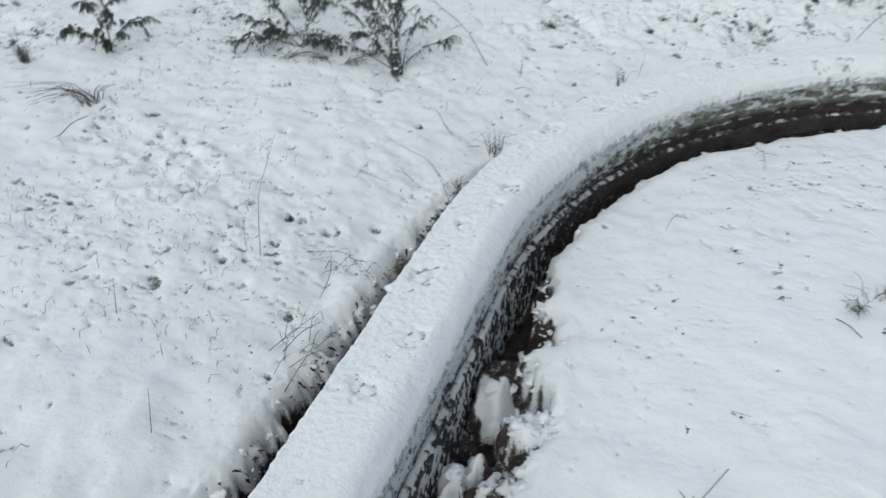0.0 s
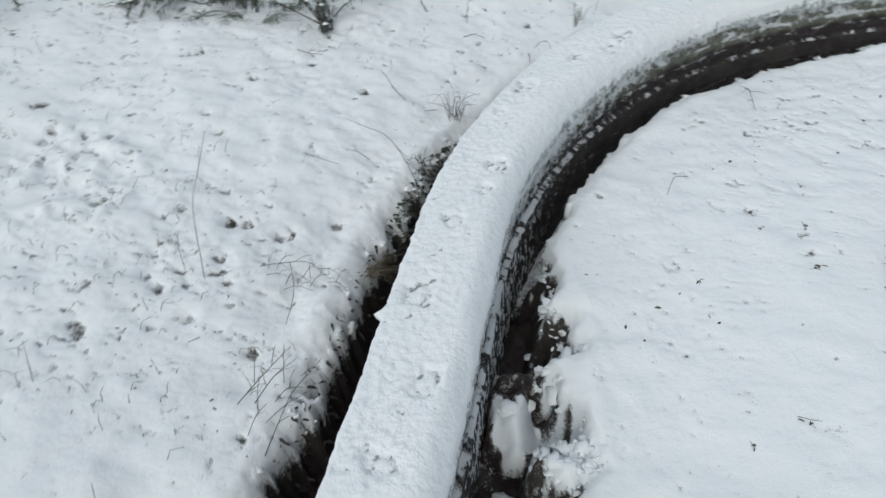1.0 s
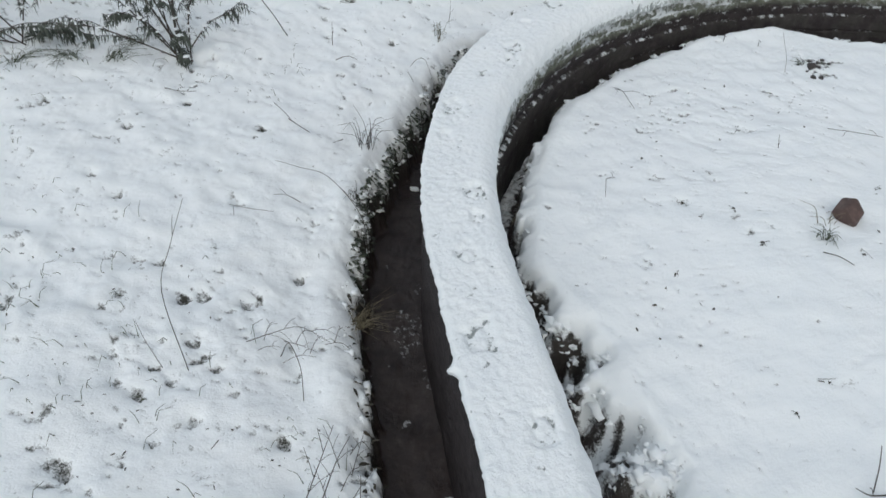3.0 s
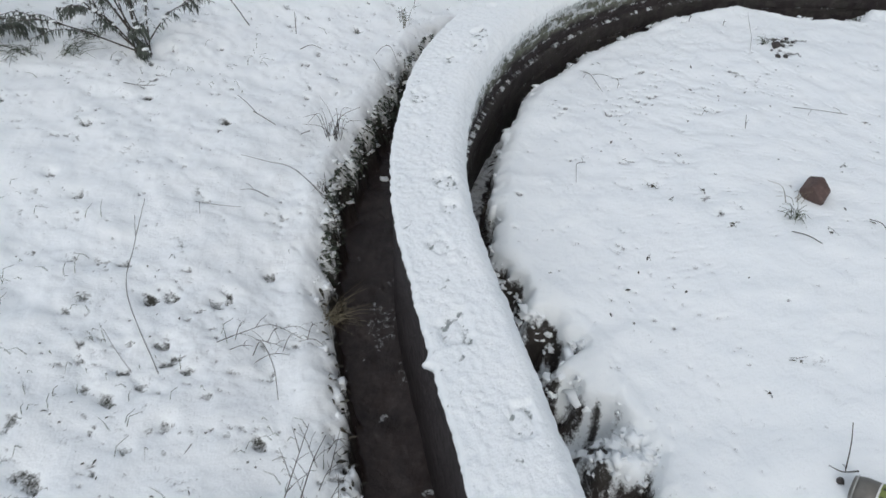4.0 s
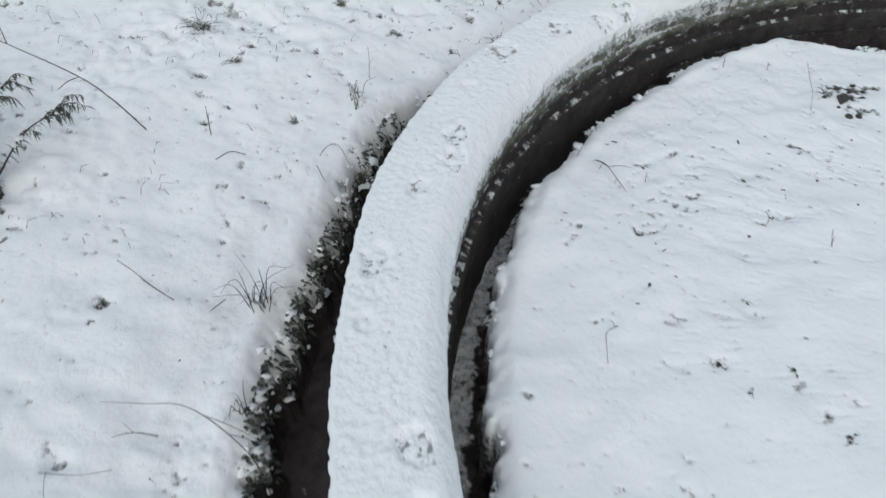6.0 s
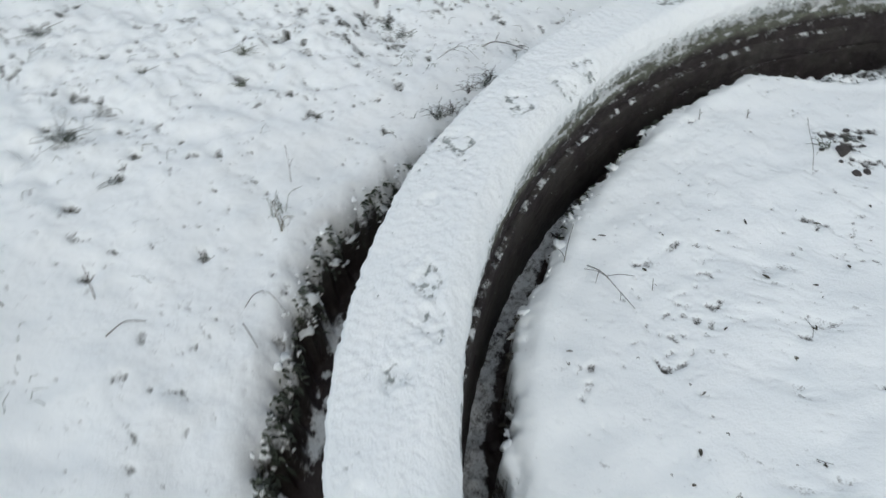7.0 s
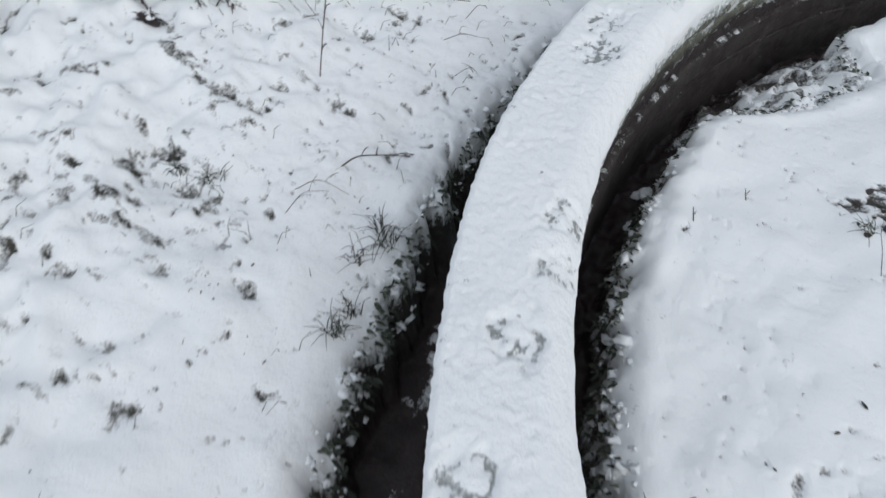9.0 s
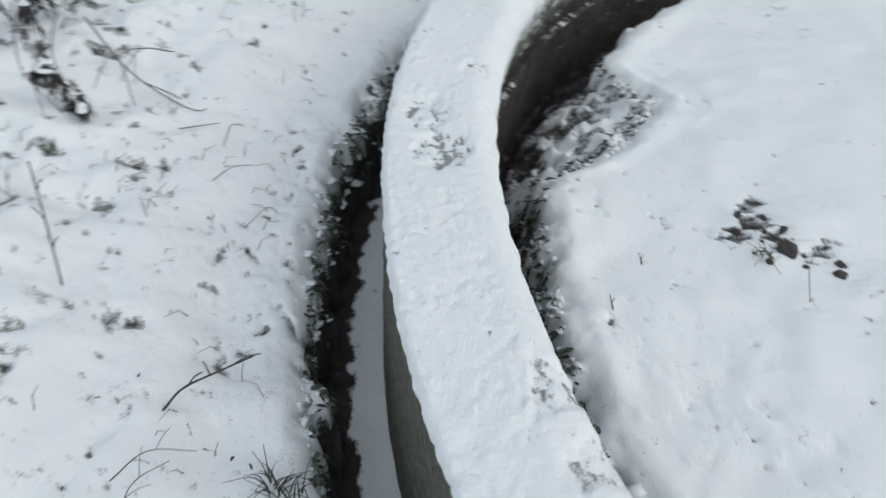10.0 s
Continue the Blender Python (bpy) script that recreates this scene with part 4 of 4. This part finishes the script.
lump("earth_clod", 2.54, 3.05, 0.009, (1.6, 0.5), clod_mat, "small dark clod of earth on the snow", "earth clod", 10, 0.3, 0.9, 0.2, 0.3)
for i, (x0, y0) in enumerate(((2.50, 3.12), (2.53, 3.10), (2.58, 3.08), (2.50, 3.05), (2.44, 3.13), (2.60, 3.13), (2.47, 3.15), (2.42, 3.06), (2.55, 3.15), (2.61, 3.10))):
    lump("earth_clod", x0, y0, 0.004 + 0.002 * (i % 3), (1.3, 0.6), clod_mat, "crumb of dark earth on the snow", "earth clod", 60 + i, 0.35, i * 0.8, 0.2, 0.35)
lump("stone", 0.858, 1.476, 0.010, (0.9, 0.8), clod_mat, "small dark pebble beside the discarded can", "stone", 14, 0.3, 0.4)
lump("stone", 2.75, 4.86, 0.02, (0.8, 0.7), stone_mat, "small reddish-brown stone in the snow", "stone", 15, 0.3, 0.4)

for i, (x0, y0, size) in enumerate(((1.27, 2.68, 0.011), (1.25, 2.51, 0.014), (1.23, 2.42, 0.008), (1.33, 2.36, 0.015), (1.36, 2.40, 0.010), (1.31, 2.23, 0.011), (1.44, 2.61, 0.008), (1.76, 2.79, 0.015), (1.30, 2.22, 0.009), (1.52, 2.05, 0.013), (1.88, 2.27, 0.011), (2.21, 2.43, 0.010), (0.99, 2.25, 0.008), (1.05, 1.75, 0.014), (0.92, 1.72, 0.007))):
    bm = bmesh.new()
    leaf(bm, (0, 0, 0), (1, 0, 0.12), size * 2.2, size * 0.7, 0.5)
    leaf(bm, (0.2 * size, 0, 0), (0.4, 1, 0.3), size * 1.4, size * 0.5, 0.6)
    leaf(bm, (-0.6 * size, 0.3 * size, 0), (-1, 0.5, 0.15), size * 1.2, size * 0.3, 0.4)
    tube(bm, [Vector((-size * 1.6, size, 0)), Vector((0, size * 0.6, size * 0.4)), Vector((size * 2.2, size * 1.1, 0))], 0.0009, 0.0005, 3)
    ob = tagged(part("dead_leaf", bm, litter_mat), "curled dark dead leaf lying on the snow", "leaf", "dead leaves on the inner snow")
    ob.location, ob.rotation_euler = on_ground(x0, y0, 0.002), (0, 0, i * 1.9)

# clumps of snow fallen into the trenches
for i, (s0, d0, size) in enumerate(((-0.31, -0.28, 0.030), (-0.70, -0.32, 0.040), (-0.48, -0.29, 0.032), (-0.58, -0.37, 0.026), (-0.85, -0.30, 0.038), (-0.12, -0.28, 0.024), (-0.20, -0.35, 0.018), (-0.98, -0.36, 0.034), (-0.40, -0.38, 0.020), (-0.53, -0.33, 0.024), (-0.64, -0.28, 0.026), (-0.77, -0.37, 0.022), (-0.04, -0.31, 0.018), (-0.26, -0.33, 0.022), (-0.66, -0.37, 0.018), (2.10, -0.28, 0.030), (2.19, -0.275, 0.026), (3.03, -0.30, 0.026), (3.12, -0.31, 0.030), (3.17, -0.27, 0.020),
                                    (1.80, 0.02, 0.024), (0.95, 0.11, 0.02))):
    x0, y0 = plan(s0, d0)
    lump("snow_clump", float(x0), float(y0), size, (0.75, 0.45), snow_mat, "flat lump of snow fallen into the trench", "snow", 30 + i, 0.55, i * 1.3, 0.02, 0.34, True)

# a discarded can, half sunk in the snow
can = tagged(new("drink_can"), "discarded grey can with a lime label, half sunk in snow", "can")
can.matrix_world = Matrix.Translation(on_ground(0.862, 1.452, 0.008)) @ pose(0, 0, 0, 0, 78, -70) @ Matrix.Scale(0.78, 4)


def turned(name, rings, mat, parent, label=""):
    """A round body from rings of (radius, height)."""
    bm = bmesh.new()
    loops = [[bm.verts.new((r * math.cos(a * math.pi / 16), r * math.sin(a * math.pi / 16), h)) for a in range(32)] for r, h in rings]
    for a, b in zip(loops, loops[1:]):
        for k in range(32):
            bm.faces.new((a[k], a[(k + 1) % 32], b[(k + 1) % 32], b[k]))
    bm.faces.new(loops[0][::-1]), bm.faces.new(loops[-1])
    return part(name, bm, mat, parent, label)


turned("end_panel", [(0.030, -0.003), (0.034, -0.002), (0.036, 0.004), (0.0365, 0.006)], can_mat, can, "dull grey end panel")
turned("rim", [(0.0366, 0.004), (0.0385, 0.005), (0.0385, 0.008), (0.0370, 0.009)], rim_mat, can, "bright seamed rim")
turned("shoulder", [(0.0370, 0.009), (0.0400, 0.018), (0.0420, 0.026), (0.0430, 0.060)], can_mat, can, "grey tapered shoulder")
turned("label_edge", [(0.0430, 0.060), (0.0434, 0.061), (0.0434, 0.065), (0.0431, 0.0652)], white_mat, can, "white edge of the printed label")
turned("printed_label", [(0.0431, 0.0652), (0.0431, 0.14)], lime_mat, can, "lime green printed label")
for k in range(10):
    bm = bmesh.new()
    bmesh.ops.create_cube(bm, size=1, matrix=Matrix.Rotation(k * 0.63, 4, "Z") @ Matrix.Translation((0.0432, 0, 0.073)) @ Matrix.Diagonal((0.001, 0.006, 0.008, 1)))
    part("print_bar", bm, ink_mat, can, "dark bar of print", False)


# ---------------------------------------------------------------- what cannot be counted: litter, blades, bank plants
def scatter(count, s_range, d_range, keep):
    made = []
    while len(made) < count:
        n = count * 3
        s = rng.uniform(*s_range, n)
        d = rng.uniform(*d_range, n)
        x, y = plan(s, d)
        ok = rng.uniform(0, 1, n) < keep(s, d, x, y)
        x, y, z, cover, wet = ground(s[ok], d[ok])
        made += [Vector(p) for p in zip(x, y, z)]
    return made[:count]


bm = bmesh.new()
for p in scatter(1900, (-1.6, 4.6), (0.2, 2.6), lambda s, d, x, y: (0.06 + step(0.45, 0.72, fbm(x, y, 0.45, 85, 2)) + 0.6 * step(0.9, 1.8, d)) * step(0.42, 0.62, fbm(x, y, 0.08, 151, 2)) * step(edge_out(s), edge_out(s) + 0.03, d)):
    a = random.uniform(0, 6.28)
    leaf(bm, p + Vector((0, 0, random.uniform(-0.004, 0.004))), (math.cos(a), math.sin(a), random.uniform(-0.1, 0.5)), random.uniform(0.005, 0.016), random.uniform(0.002, 0.006), random.uniform(0, 0.8))
tagged(part("leaf_litter", bm, litter_mat), "dark dead leaves and grass tips showing through snow", "leaf litter", kind="stuff")

bm = bmesh.new()
for p in scatter(70, (-1.5, 4.4), (-1.6, -0.42), lambda s, d, x, y: 0.03 + step(0.60, 0.72, fbm(x, y, 0.45, 85, 2)) * step(0.45, 0.6, fbm(x, y, 0.08, 153, 2))):
    a = random.uniform(0, 6.28)
    leaf(bm, p + Vector((0, 0, 0.001)), (math.cos(a), math.sin(a), random.uniform(0, 0.4)), random.uniform(0.007, 0.024), random.uniform(0.004, 0.010), random.uniform(0, 0.8))
tagged(part("leaf_litter", bm, litter_mat), "few dark leaf scraps on smooth snow", "leaf litter", kind="stuff")

bm = bmesh.new()
for p in scatter(1500, (-1.6, 4.6), (0.2, 2.4), lambda s, d, x, y: (0.05 + step(0.45, 0.7, fbm(x, y, 0.45, 85, 2)) + 0.5 * step(0.8, 1.6, d)) * step(0.40, 0.62, fbm(x, y, 0.10, 157, 2))):
    a, h = random.uniform(0, 6.28), random.uniform(0.012, 0.045)
    tube(bm, [p, p + Vector((math.cos(a) * h * 0.3, math.sin(a) * h * 0.3, h * 0.6)), p + Vector((math.cos(a) * h, math.sin(a) * h, h * random.uniform(0.3, 0.9)))], 0.0011, 0.0004, 3)
tagged(part("grass_blades", bm, green_mat), "short grass blades poking through the snow", "grass", kind="stuff")


def bank_spots(count, s_range, side, low, d_range):
    s = rng.uniform(*s_range, count)
    d = (edge_out(s) if side > 0 else edge_in(s)) + side * rng.uniform(*d_range, count)
    x, y, z, cover, wet = ground(s, d)
    x2, y2 = plan(s, d - side * 0.03)
    return [q for q in zip(x, y, z, x2 - x, y2 - y) if q[2] > low]


def rim_spots(count, s_range, side, d_range):
    """Spots just under the broken rim of the snow."""
    s = rng.uniform(*s_range, count * 4)
    d = (edge_out(s) if side > 0 else edge_in(s)) + side * rng.uniform(*d_range, count * 4)
    x, y, z, cover, wet = ground(s, d)
    near = (z > -0.10) & (z < (0.012 if side > 0 else -0.012))
    return [(a, b, c, 0, 0) for a, b, c in zip(x[near], y[near], z[near])][:count]


def bank(name, count, s_range, side, mat, label, low=-0.13, d_range=(-0.055, 0.015)):
    """Small leaves that clothe a trench's bank."""
    bm = bmesh.new()
    for x, y, z, wx, wy in bank_spots(count, s_range, side, low, d_range):
        way = Vector((wx, wy, random.uniform(-0.02, 0.03))) + Vector((random.uniform(-1, 1), random.uniform(-1, 1), 0)) * 0.03
        leaf(bm, (x, y, z), way, random.uniform(0.010, 0.028), random.uniform(0.005, 0.012), random.uniform(0.2, 0.9))
    return tagged(part(name, bm, mat), label, "plants", kind="stuff")


bank("bank_plants", 1100, (0.25, 1.3), 1, leaf_mat, "small dark green leaves on the trench bank")
bank("bank_plants", 700, (1.3, 2.3), 1, leaf_mat, "small dark green leaves on the trench bank")
bank("bank_plants", 1300, (2.3, 4.4), 1, leaf_mat, "dark frosted plants along the trench bank")
bank("bank_plants", 260, (-1.3, 0.25), 1, litter_mat, "dead grass and roots on the trench bank", -0.17, (-0.075, 0.02))
bank("bank_plants", 1000, (1.9, 4.3), -1, leaf_mat, "dark frosted roots and grass on the inner bank", -0.2, (-0.055, 0.004))
bank("bank_plants", 360, (0.3, 3.1), -1, litter_mat, "dark stalks and roots on the inner trench bank", -0.2, (-0.045, -0.008))

ball = bmesh.new()
bmesh.ops.create_icosphere(ball, subdivisions=2, radius=1)
ball.verts.ensure_lookup_table()
ball_v, ball_f = [v.co.copy() for v in ball.verts], [[v.index for v in f.verts] for f in ball.faces]
ball.free()
verts, faces = [], []
for x, y, z, wx, wy in bank_spots(1100, (0.25, 4.4), 1, -0.14, (-0.055, 0.01)) + bank_spots(420, (1.9, 4.2), -1, -0.2, (-0.055, 0.004)) + rim_spots(160, (-1.3, 4.4), 1, (-0.06, 0.03)) + rim_spots(300, (-1.2, 0.5), -1, (-0.10, 0.05)) + rim_spots(90, (0.5, 3.2), -1, (-0.04, 0.03)):
    k, n0 = random.uniform(0.004, 0.008) * (1.5 if random.random() < 0.2 else random.uniform(0.5, 1)), len(verts)
    if wx == 0:
        k *= random.choice((0.8, 1.2, 1.9))
    a = Vector((random.uniform(0.7, 1.4), random.uniform(0.7, 1.4), random.uniform(0.35, 0.6))) * k
    for v in ball_v:
        w = v * (1 + 1.5 * noise.noise(v * 1.6 + Vector((x * 90, y * 90, 0))))
        verts.append((x + w.x * a.x, y + w.y * a.y, z + k * 0.1 + w.z * a.z))
    faces += [[n0 + q for q in f] for f in ball_f]
mesh = bpy.data.meshes.new("snow_tufts")
mesh.from_pydata(verts, [], faces)
mesh.polygons.foreach_set("use_smooth", np.ones(len(faces), bool))
mesh.materials.append(snow_mat)
tagged(new("snow_tufts", mesh), "small tufts of snow caught on the trench bank", "snow", kind="stuff")
